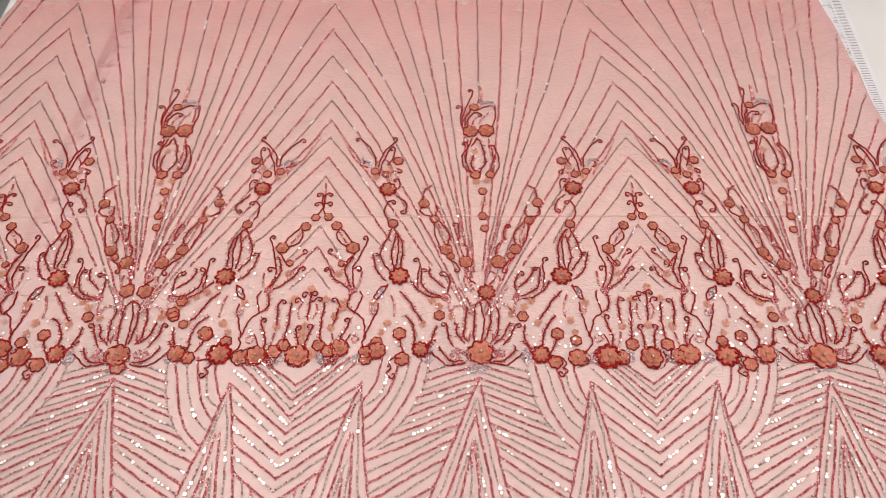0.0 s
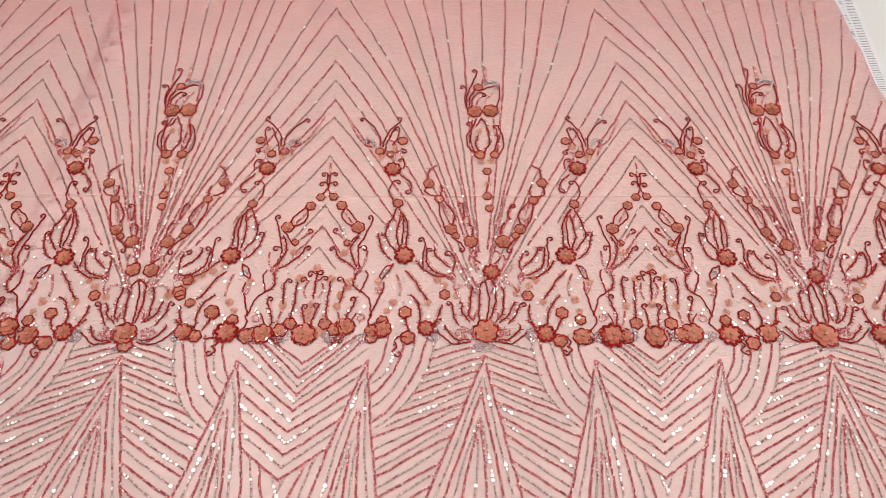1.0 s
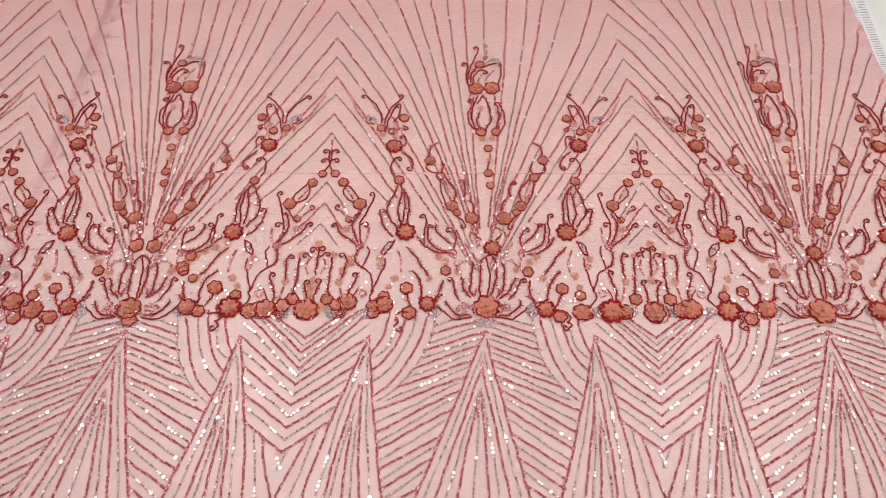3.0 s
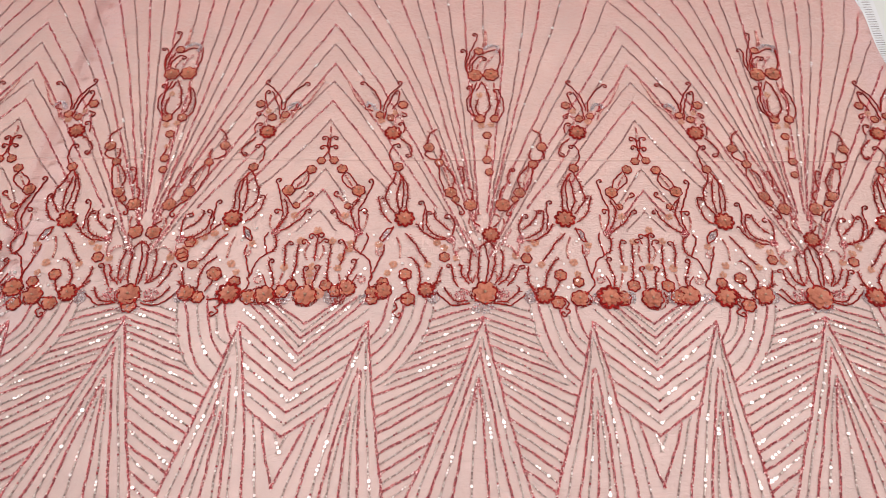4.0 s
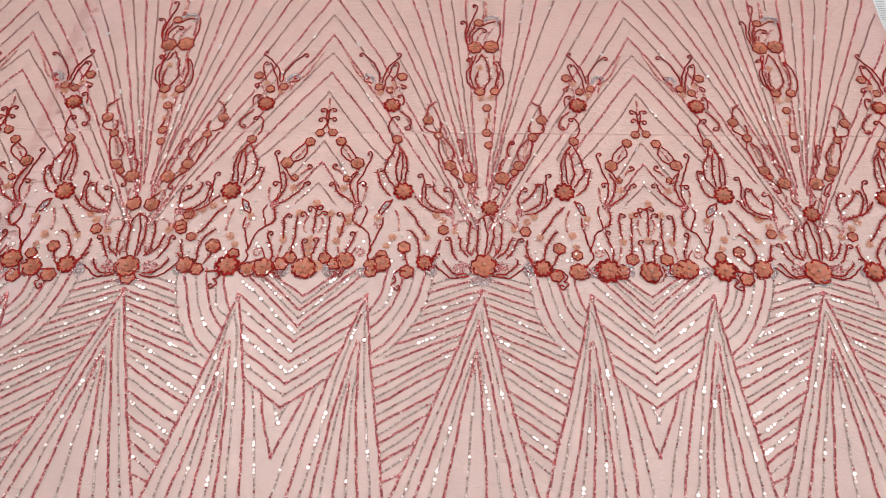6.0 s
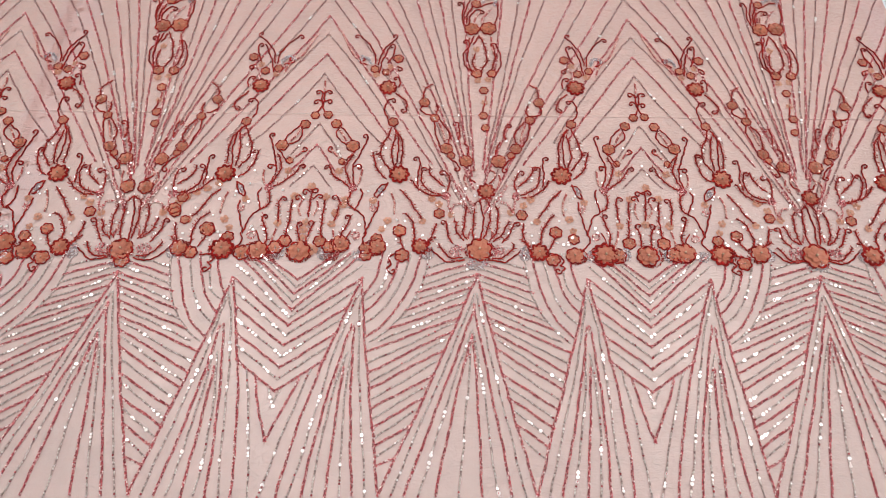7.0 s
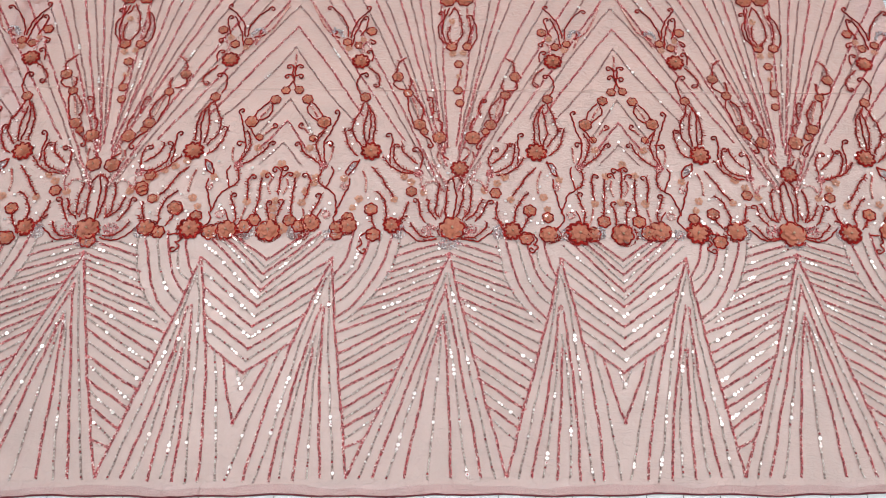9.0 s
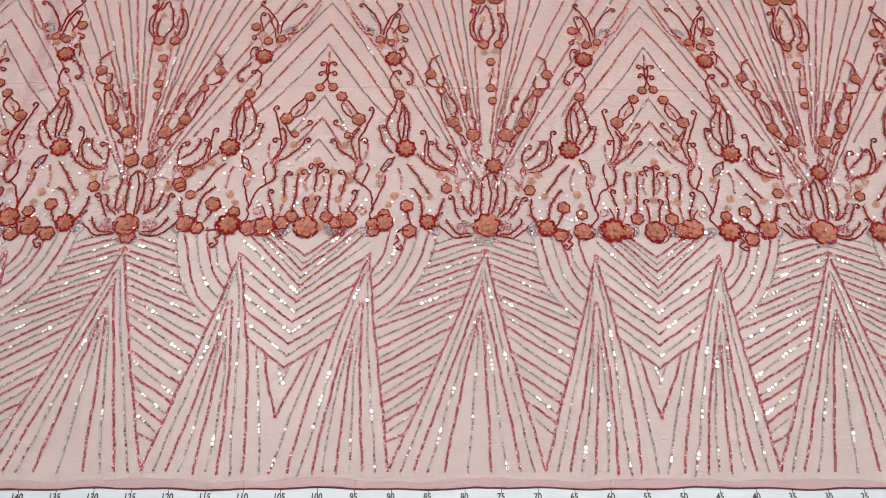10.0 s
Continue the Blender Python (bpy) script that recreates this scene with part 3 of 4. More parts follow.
SPRAY = [
    ("T", -1, (5.6, 10.5), (5.4, 12.1), (5.7, 13.7), (6.2, 14.4)), ("T", 0, (6.2, 11.4), (7.6, 12.7), (8.5, 14), (8.6, 15.1)),
    ("T", 1, (6.5, 9.7), (8.2, 10.3), (9.4, 11.5), (9.9, 13.3), (9.8, 14.8)), ("T", 0, (6.8, 9.4), (8.8, 9.9), (10.4, 11.1), (11.5, 12.6)),
    ("P", -1, (10.3, 11.5), (10.5, 13.2), (10.3, 15.3), (10.4, 16.9)), ("T", 0, (13.2, 10.6), (11.7, 8.7), (10.6, 6.8), (9.5, 5.3)),
    ("T", 0, (10.2, 0.4), (10.1, 2), (10.4, 3.6), (11.2, 5.1), (12.2, 6.1)), ("T", 0, (8.9, -0.3), (8, 0.8), (7.3, 2.4), (7.1, 4.2)),
    ("T", 0, (11.4, -0.2), (12, 0.9), (12.4, 2)), ("S", 0, (5.5, 8.9), (5.5, 7.4), (5, 6.3)),
]
BODY = [
    ("T", 0, (14.9, 23.3), (13.6, 21.4), (13.1, 19), (13.2, 15.6)), ("P", 0, (14.6, 23), (14, 21.3), (13.9, 18.5), (14.2, 15.3)),
    ("T", 0, (14.6, 22.1), (15, 19.8), (15.1, 17.4), (14.6, 15.3)), ("T", 0, (15.4, 23.3), (16, 21.4), (16.8, 19.5), (16.8, 17.3), (15.3, 14.8)),
    ("T", 1, (15.6, 13), (16.9, 14.1), (17.7, 16), (18, 17.9)),
    ("P", 0, (15.3, 11.9), (16.4, 11.3), (17.1, 9.9), (17, 9.3)), ("P", 0, (15.3, 11.9), (15.7, 10.5), (16.4, 9.5), (16.9, 9.3)),
    ("R", 0, (14.4, 10.2), (13.8, 8.2), (13.7, 6.1)), ("S", -1, (17.2, 7.7), (17.4, 7)),
]
TRUNK = [
    ("P", 0, (16.3, 8.5), (16.5, 6.7), (17.2, 4.6), (17.8, 2.4)), ("P", 0, (16.8, -0.8), (17.8, 0.2), (18.2, 1.3), (17.8, 2.4)),
    ("P", 0, (17.8, 2.4), (18.3, 4.3), (18.8, 5.7), (20, 6.7)), ("T", 0, (20, 6.7), (20.9, 7.4), (21.3, 8.7), (20.9, 10.2)),
    ("P", 0, (20, 6.8), (19.4, 8.5), (19.2, 9.9), (19.5, 10.8)), ("P", -1, (20.7, 11.6), (21.2, 13.9), (21.1, 15.7), (20.5, 17.4), (19.9, 19.5), (19.3, 21.3)),
    ("T", 0, (21, 11.5), (22.1, 13.9), (22.1, 15.7), (21.3, 17.4)), ("P", 0, (21.2, 18.2), (22.2, 16.8), (23.1, 15.7)),
    ("R", 0, (23.8, 17.1), (24.5, 17.8), (25.1, 18.6)), ("P", 1, (24.9, 18.1), (25.5, 18.4)),
    ("T", -1, (21.4, 11.2), (22.9, 12.2), (24.3, 13.7), (25, 15.2)), ("P", 1, (21.2, 15.3), (20.4, 15.6)),
    ("R", 0, (19.6, 14.6), (19.6, 13.1), (19.9, 11.7)),
]
WISHBONE = [
    ("P", 0, (22, 20.4), (22.5, 21.8), (23.9, 23.3)), ("P", 0, (22.6, 19.6), (23.9, 20.5), (24.6, 21.8), (24.3, 23.1)),
    ("R", 0, (22.8, 20.3), (23.4, 21.4), (24.2, 22.8)), ("P", 0, (26.8, 26.6), (27.4, 28.1), (27.7, 31)),
    ("P", 1, (27.4, 30.5), (26.8, 31.2)), ("P", 1, (27.3, 28.8), (26.6, 29.2)),
    ("R", 0, (27.5, 33.6), (27.5, 32.5), (27.4, 31.5)),
]
LYRE = [
    ("T", -1, (21.6, 0.4), (21.7, 1.9), (21.2, 3.6), (20.5, 5.3)), ("T", -1, (23.1, 4.6), (22.8, 6.3), (22.7, 8.1), (23, 9.1)),
    ("R", 0, (23, 3.2), (22.7, 1.6), (22.3, -0.1)), ("T", 0, (24.7, 1.7), (25, 4.6), (24.9, 8.6)),
    ("T", 0, (27.6, 5.3), (27.7, 7.7), (27.7, 10.3)), ("P", 1, (27.5, 10.3), (26.9, 10.6)),
    ("P", 1, (26.6, 8.8), (26.2, 9.5)), ("R", 0, (26.2, 8.5), (25.9, 7), (26.4, 5.6)),
    ("T", -1, (26.5, -0.2), (26.8, 1.4), (26.4, 2.9), (26, 3.8)), ("M", 0, (20.1, 2.8), (20.7, 1.7), (21, 0.5)),
]
CREST = [
    ("P", -1, (18.5, 37.6), (18, 40.4), (16.8, 42.5), (15.4, 44.1)), ("P", -1, (18.8, 37.6), (19.2, 39.8), (20.3, 42.1), (22, 44.2)),
    ("P", -1, (16.4, 37.8), (15.6, 39.9), (15.3, 41.7)), ("P", 0, (18.1, 35.6), (17.8, 38), (17.1, 40.3), (16.4, 42.1)),
    ("W", 0, (19.6, 37.7), (20.2, 38.9), (21.1, 39.2), (21.7, 38.3)), ("P", 1, (20.4, 37.3), (21.5, 37.8), (21.8, 38.6)),
    ("R", 0, (20.3, 35.4), (21.2, 37.5), (22.9, 39.3), (24.1, 41.9), (25.3, 44.7)), ("S", 0, (16.1, 34), (16, 35.7), (15.2, 36.6)),
    ("P", 1, (15.2, 37), (14.5, 36.7)), ("P", -1, (14.4, 32.2), (14.3, 33.5), (14.6, 34.3)),
    ("T", 1, (15, 31), (13.6, 29.6), (12.9, 28.3), (13.1, 27.2)), ("P", 1, (16.1, 25.2), (16.6, 26.5), (16.7, 27.9), (16.2, 29.1), (15.6, 29.4)),
]
WAND = [
    ("T", 0, (8.4, 33), (9.4, 32.3), (9.9, 31.1), (9.9, 30)), ("T", 0, (7.9, 26.2), (7.7, 27.2), (7.9, 28.3)),
    ("P", 0, (8.5, 26.2), (9.6, 26.4), (10.3, 27.3), (10, 28.2)), ("T", 0, (7.2, 24.7), (6.1, 23.2), (5.5, 21.5), (5.8, 20)),
    ("R", 0, (7.5, 24.6), (6.8, 22.7), (6.4, 20.7)), ("P", 0, (8.1, 24.7), (8.1, 22.9), (7.5, 20.9), (7.1, 19.5)),
    ("T", -1, (4.1, 20.6), (3.8, 22.3), (4.2, 24)), ("T", 0, (2.5, 17.9), (2.6, 19.4), (3.2, 20.2)),
    ("P", 1, (5.7, 17.4), (4.3, 16.1), (3.6, 14.9)), ("R", 0, (1.1, 14.7), (1.9, 14.4), (2.2, 13.3)),
]
HEAD = [
    ("P", 0, (-2, 44), (-2.2, 42), (-3.1, 40.2), (-3, 37.9), (-1.9, 36.1)), ("P", 1, (-2, 42.6), (-2.2, 43.3)),
    ("P", 0, (-1.3, 44.3), (-2.2, 41.6), (-2.5, 39.2), (-2.1, 36.9), (-1.3, 35.9)), ("T", 0, (-1.1, 40.3), (-1.6, 38.7), (-1.5, 37.3), (-1, 36.3)),
    ("T", 0, (-0.3, 44.7), (0.5, 42.8), (0.9, 40.5), (0.9, 38.3), (-0.3, 36.1)), ("R", 0, (1.8, 44.5), (1.8, 42.5), (2.2, 40.4)),
    ("T", 0, (2.1, 42.8), (2.6, 40.5), (2.4, 38.3), (1.8, 36.5)), ("P", 1, (2.4, 35.6), (3.3, 37), (3.5, 38.5), (3.3, 40.7), (2.6, 42.6)),
    ("P", 0, (-0.6, 44.4), (-0.9, 43.4), (-1.3, 42.6)), ("R", 0, (0.5, 30.7), (0.5, 29.7), (0.3, 28.6)), ("P", 0, (0.3, 28.6), (0.1, 27.7), (-0.1, 27)),
]
PLUME = [
    ("P", 1, (-3.2, 47.4), (-3.6, 49.9), (-3.2, 51.8), (-3.6, 52.9)), ("P", 1, (-3.1, 48.2), (-2.9, 50.8), (-2.2, 53.3), (-1.4, 55.7), (-1.1, 57.1)),
    ("T", 0, (-2.6, 47.8), (-2.4, 49.9), (-1.6, 51.8)), ("P", -1, (-2.1, 47.3), (-1.9, 49.6), (-0.9, 51.1), (0.2, 51.1)),
    ("R", 0, (-1.3, 47.9), (-1, 49.3), (-0.3, 50.5)), ("S", 0, (0, 47.9), (0.9, 50.1), (1.7, 51)),
    ("P", 0, (-0.2, 52), (1, 52.9), (2.3, 53.1), (3.1, 52.4)), ("P", 0, (3.1, 53.3), (3.2, 50.6), (2.6, 47.5)),
    ("W", 0, (0.1, 53.4), (1.5, 54.3), (2.9, 53.6), (2.5, 52.5)), ("R", 0, (-0.2, 53.6), (0.2, 55.7), (0.3, 58.1)),
    ("R", 0, (0.4, 53.7), (0.6, 55.9), (0.5, 58.2)),
]
# Blossoms: cm along, cm up, cm across, layers
BLOOMS_LOW = [
    (0.7, 10.5, 3.3, 4), (2.8, 16.4, 3.0, 3), (5, 17.6, 1.3, 1), (5.9, 18.9, 2.1, 2), (8, 25.5, 1.6, 1),
    (9.9, 28.9, 1.9, 2), (16.5, 32.4, 3.4, 4), (14.9, 38.9, 1.7, 1), (16.1, 37.2, 1.2, 0), (17, 35.6, 1.5, 1),
    (19.1, 36.4, 1.5, 1), (18.8, 34.9, 1.3, 0), (13.5, 13.6, 3.7, 4), (15.3, 24.3, 1.7, 1), (21.6, 19.4, 2.2, 2),
    (24.8, 24, 1.7, 1), (26.3, 26, 1.5, 1), (23.1, 16.2, 1.2, 1),
]
BLOOMS_HIGH = [
    (4.8, 6, 1.3, 0), (6.9, 7.7, 1.4, 0), (6.7, 6.1, 1.7, 1), (8.2, 9, 1.4, 0), (9.2, 4.8, 1.3, 0),
    (12.6, 2.8, 2.0, 1), (14.6, 5, 1.4, 0), (15.4, 3.2, 1.2, 0), (15.7, 1.6, 1.8, 1), (17.2, 8.5, 1.3, 0),
    (23.3, 4.1, 1.4, 0), (24.9, 9.2, 1.4, 0), (24.7, 0.8, 2.0, 1), (27.7, 11.4, 1.4, 0), (27.5, 4.5, 1.4, 0),
    (23.2, 14.2, 1.4, 0), (0.4, 26.1, 1.5, 1), (0.4, 23.6, 1.4, 1),
]
BLOOMS_TOP = [
    (-1.6, 46.3, 3.7, 3), (1.4, 46.5, 3.7, 3), (-0.9, 52.7, 1.7, 1), (-0.9, 41.3, 1.3, 0), (-1, 35.6, 1.9, 1),
    (1.7, 35.6, 1.7, 1), (-0.9, 33.9, 1.3, 0), (0.9, 34.2, 1.3, 0), (0.2, 31.7, 1.5, 1), (0.3, 28.9, 1.2, 0),
]
BORDER_WEST = [
    (-73.2, 0.5, 3.8, 3), (-72.4, -2.4, 2.1, 1), (-69.8, -0.9, 3.8, 3), (-66.9, -2.3, 2.3, 2), (-64.5, -0.4, 3.3, 4),
    (-55, -0.7, 4.4, 3), (-54.6, -2.7, 2.3, 1), (-46.3, -0.4, 3.4, 3), (-44.3, -1.2, 1.9, 1),
    (-39.6, -0.5, 4.1, 4), (-36.5, -1.2, 2.5, 2), (-34.1, -0.8, 4.1, 3), (-31.4, -0.2, 2.3, 1), (-27.7, -0.9, 4.4, 3),
    (-25.7, -0.6, 2, 0), (-23.1, -0.1, 2.1, 1), (-21.4, 0.5, 3.6, 3), (-17.4, -0.3, 2.1, 2), (-17.3, -1.5, 1.8, 1),
]
BORDER_EAST = [
    (-15.6, 0, 3.6, 3), (-11.7, -1.5, 2.1, 1), (-8.9, 0.1, 3, 4), (0.4, -0.4, 5, 3),
    (10, -0.8, 3.4, 4), (12.2, -2.1, 2.2, 1), (15.7, -1.4, 3.6, 3), (20.7, -1.2, 4.4, 4), (22.7, -1.4, 2.5, 2),
    (27.5, -1.4, 4.5, 3), (31.7, -1.1, 2.4, 2), (33.5, -0.8, 4.2, 3), (39.5, -1.1, 4, 4), (42.9, -2.6, 2.2, 1),
    (45.7, -0.8, 3.9, 3), (54.6, -1.2, 5, 3), (63.8, -1.1, 3.7, 4),
]


# a chain of loose blossoms beside one palm
STRAY = [(-41.8, 11.7, 1.3, 0), (-43.5, 10.7, 1.4, 0), (-45.0, 9.9, 1.3, 0), (-47.1, 8.9, 1.7, 1), (-48.1, 6.8, 1.9, 1), (-49.7, 6.4, 1.3, 0), (-42.4, 3.1, 2.4, 2), (-46.1, 4.7, 1.5, 1), (-27.4, 3.0, 1.4, 0), (-27.3, 1.4, 1.5, 0), (-22.7, 6.1, 1.4, 0), (-21.6, 7.6, 1.4, 0), (-21.4, 8.7, 1.3, 0)]
# small scrolls along the border
EDGING = [
    ("P", 0, (11.9, -1.4), (13.4, -1.4), (13.9, -2.2), (13.3, -3.0)), ("P", -1, (13.3, -3.1), (13.9, -3.7), (13.4, -4.5)),
    ("P", 0, (2.0, -2.2), (4.6, -2.5), (7.0, -0.6)), ("T", 0, (8.6, -0.6), (7.9, 0.8), (7.0, 1.6)),
]


# How the cloth was pulled sideways (cm) at each axis, by height above the border
PULLED_V = (0, 5, 20, 34, 46, 60)
PULLED = {-3: (0, 0.2, 0.2, 0.2, 0.2, 0.2), -2: (0, 0.2, 0.2, 0.45, 0.05, -0.3), -1: (0, 0.2, 0.2, 0.2, 0.2, 0.2), 0: (0, 0.85, 0.85, 0.85, 0.5, 0.5),
          1: (0, 0, 0, 0, 0, 0), 2: (0, 0.1, 0, 0.2, -0.65, -1.2), 3: (0, 0, 0, 0, 0, 0)}


def settle(a, v):
    """From the regular pattern to where the pulled cloth brings it, both in cm."""
    a, v = np.asarray(a, float), np.asarray(v, float)
    across = np.array([np.interp(v, PULLED_V, PULLED[k]) for k in PULLED])
    k = np.clip(a / HALF + 3, 0, 5.999)
    low = k.astype(int)
    if a.ndim:
        each = np.arange(len(a))
        drift = across[low, each] * (1 - k + low) + across[low + 1, each] * (k - low)
    else:
        drift = across[low] * (1 - k + low) + across[low + 1] * (k - low)
    sag = np.interp(a / HALF, [1, 2], [0, 1]) * np.interp(v, [0, 3, 15, 30, 46], [0, -0.8, -0.8, -0.1, 0.6])
    return a + drift, v + sag


def stem_curve(points, n=10):
    """A soft curve through places in cm."""
    p = np.array(points, float)
    if len(p) < 3:
        return np.stack([np.linspace(p[0, k], p[-1, k], n) for k in (0, 1)], -1)
    p = np.concatenate([[2 * p[0] - p[1]], p, [2 * p[-1] - p[-2]]])
    s = np.linspace(0, 1, n, endpoint=False)[:, None]
    out = [0.5 * (2 * b + (c - a) * s + (2 * a - 5 * b + 4 * c - d) * s**2 + (3 * b - a - 3 * c + d) * s**3) for a, b, c, d in zip(p, p[1:], p[2:], p[3:])]
    return np.concatenate([*out, p[-2:-1]])


def curl_end(p, sign, size=0.0042):
    """Adds a small spiral to the tip of a path."""
    d = p[-1] - p[-4]
    ang = math.atan2(d[1], d[0])
    s = np.linspace(0, 1, 22)[1:]
    turn = ang + sign * s * 5.2
    step = size * 5.2 / 21 * (1.15 - 0.75 * s)
    x = p[-1, 0] + np.cumsum(np.cos(turn) * step)
    y = p[-1, 1] + np.cumsum(np.sin(turn) * step)
    return np.concatenate([p, np.stack([x, y, np.full(21, p[-1, 2])], -1)])


def sprig(kind, curve, curl, flip):
    """A beaded sprig: T with bugle thorns in pairs, P a plain cord, R a striped rope, S a chain of pink glass, W a thick white bead leaf."""
    p = lay(*settle(curve[:, 0], curve[:, 1]))
    if not on_cloth(p).all():
        return
    length = np.linalg.norm(np.diff(p, axis=0), axis=1).sum()
    if length < 0.004:
        return
    if curl:
        p = curl_end(resample(p, 0.001)[0], curl * flip, 0.0047)
    p, t = resample(p, 0.0012)
    s = np.arange(len(p)) * 0.0012
    w = 0.0005 * np.sin(s * rng.uniform(480, 620) + rng.uniform(0, 6)) + 0.0006 * np.sin(s * rng.uniform(180, 280) + rng.uniform(0, 6))
    w = w * (1.0 if kind in "PT" else 0.3)
    p[:, 0] -= t[:, 1] * w
    p[:, 1] += t[:, 0] * w
    q, t = resample(p, 0.0017)
    if len(q) < 3:
        return
    n = np.stack([-t[:, 1], t[:, 0], 0 * t[:, 0]], -1)
    at = q + [0, 0, 0.0016]
    if kind in "SW":
        many, wide, mat = (3, 0.0011, CHAIN) if kind == "S" else (6, 0.0019, GLITTER)
        lots = np.repeat(at, many, axis=0) + np.stack([rng.normal(0, wide, many * len(q)), rng.normal(0, wide, many * len(q)), rng.uniform(0, 0.001, many * len(q))], -1)
        joined("bead_chain" if kind == "S" else "silver_leaf", [(*strung(BEAD, lots, np.repeat(n, many, axis=0) + rng.normal(0, 0.6, lots.shape), 0.0024, 0.0008), mat)], fabric)
        return
    if kind == "R":
        joined("rope", [(*strung(BEAD, at, n + 0.9 * t, rng.uniform(0.0042, 0.005, len(q)), 0.0009), ROPE)], fabric)
        return
    fat = 0.00130 if kind == "P" else 0.00118
    pieces = [(*strung(BEAD, at, t + n * rng.normal(0, 0.3, len(q))[:, None], 0.0027, fat * rng.uniform(0.85, 1.15, len(q))), CORD)]
    if kind == "T":
        last = len(q) - (9 if curl else 0)
        k = np.arange(2, max(last, 3), 3)
        for side in (-1.0, 1.0):
            j = np.clip(k + (side > 0), 0, len(q) - 1)
            far = rng.uniform(0.0044, 0.0066, len(j))
            way = n[j] * side + t[j] * rng.uniform(0.3, 0.8, (len(j), 1)) + np.array([[0, 0, 0.22]])
            way /= np.linalg.norm(way, axis=1)[:, None]
            pieces.append((*strung(BEAD, at[j] + way * (far * 0.2)[:, None], way, far * 0.45, 0.00075), CORD))
            pieces.append((*strung(BEAD, at[j] + way * (far * 0.66)[:, None], way, far * 0.75, 0.0007), THORN))
    joined("thorny_sprig" if kind == "T" else "beaded_cord", pieces, fabric)


# ---- chiffon flowers
def petal_ring(radius, count, seed, cup, z):
    r = np.random.default_rng(seed)
    vs, fs, at = [], [], 0
    nr, nw = 7, 7
    for k in range(count):
        ang = 2 * np.pi * (k + r.uniform(-0.1, 0.1)) / count
        big = radius * r.uniform(0.9, 1.08)
        s, w = np.meshgrid(np.linspace(0.06, 1, nr), np.linspace(-1, 1, nw), indexing="ij")
        wide = 0.62 * np.pi / count * 2 * (0.25 + 0.95 * np.sin(np.clip(s, 0, 1) ** 0.8 * np.pi * 0.62))
        th = w * wide * (0.86 if count > 6 else 0.72)
        length = s * (1 - 0.24 * np.abs(w) ** 2.6 * s - 0.05 * (np.abs(w) < 0.2) * (s > 0.9))
        rr = big * length
        zz = z + cup * radius * (s**2) + radius * 0.07 * np.sin(w * 2.6 + r.uniform(0, 6)) * s**2 + radius * 0.025 * (k % 2) - radius * 0.1 * w**2 * s
        vs.append(np.stack([rr * np.cos(ang + th), rr * np.sin(ang + th), zz], -1).reshape(-1, 3))
        i = (np.arange(nr - 1)[:, None] * nw + np.arange(nw - 1)).ravel()
        fs.append(np.stack([i, i + 1, i + nw + 1, i + nw], 1) + at)
        at += nr * nw
    return np.concatenate(vs), np.concatenate(fs)


def border_path(radius, lobes, loop, n=150):
    w = np.linspace(0, 2 * np.pi, n)
    r = radius * (1 + loop * np.abs(np.sin(w * lobes / 2)) - loop / 2)
    return np.stack([r * np.cos(w), r * np.sin(w), np.full(n, 0.0012)], -1)


def flower_model(kind, seed):
    """One flower of radius 1 cm; kind: 0 pale single, 1 small, 2 double, 3 full, 4 full with looped border."""
    thing = new("flower" if kind > 1 else "blossom")
    thing.parent = fabric
    cm = 0.01
    layers = {0: [(1.0, 5)], 1: [(1.0, 6)], 2: [(1.0, 6), (0.62, 5)], 3: [(1.0, 6), (0.7, 5)], 4: [(1.0, 7), (0.7, 5)]}[kind]
    for k, (r, count) in enumerate(layers):
        v, f = petal_ring(r * cm, count, seed * 10 + k, 0.07 + 0.06 * k, 0.0012 + 0.0016 * k)
        raw("petal_layer", v, f, [PALE if kind == 0 else PETAL], thing)
    top = 0.0012 + 0.0016 * len(layers)
    v, f = strung(template(8, 0.6), np.array([[0, 0, top + 0.0006]]), np.array([[0, 0, 1.0]]), 0.002, 0.0011 if kind > 1 else 0.0011)
    raw("pearl", v, f, [PEARL], thing, "bronze bead at the heart")
    if kind:
        lobes, loop, reach, fat = {1: (6, 0.24, 0.95, 0.0013), 2: (6, 0.22, 0.98, 0.0011), 3: (7, 0.22, 0.95, 0.0009), 4: (9, 0.32, 1.03, 0.0009)}[kind]
        for k in range(2 if kind == 4 else 1):
            q, t = resample(border_path(reach * cm * (1 - 0.12 * k), lobes, loop), fat * 1.5)
            v, f = strung(BEAD, q + [0, 0, 0.0006 * k], t, fat * 2.3, fat)
            raw("bead_border", v, f, [CORD], thing, "dark red beaded outline")
    return thing


MODELS = {(k, s): flower_model(k, k * 3 + s + 1) for k in range(5) for s in range(2)}
USED = set()


def flower(a, v, across, kind):
    p = lay(a, v)
    if not (WEST + 0.02 < p[0] < EAST - 0.02):
        return
    key = (kind, int(rng.integers(0, 2)))
    size = across / 2 * rng.uniform(0.94, 1.04) * (1.05, 1.0, 0.95, 0.78, 0.77)[kind]
    m = Matrix.Translation((p[0], p[1], 0.0024)) @ Matrix.Rotation(rng.uniform(0, 6.28), 4, "Z") @ Matrix.Diagonal((size, size, 0.6 + 0.4 * size, 1))
    if key in USED:
        ob = copy_thing(MODELS[key], Matrix())
    else:
        USED.add(key)
        ob = MODELS[key]
    ob.matrix_basis = m
    tagged(ob, {0: "pale peach sheer chiffon blossom", 1: "small terracotta blossom outlined in red beads", 2: "double terracotta chiffon flower", 3: "full layered terracotta chiffon flower", 4: "layered chiffon flower ringed by looped red beads"}[kind])


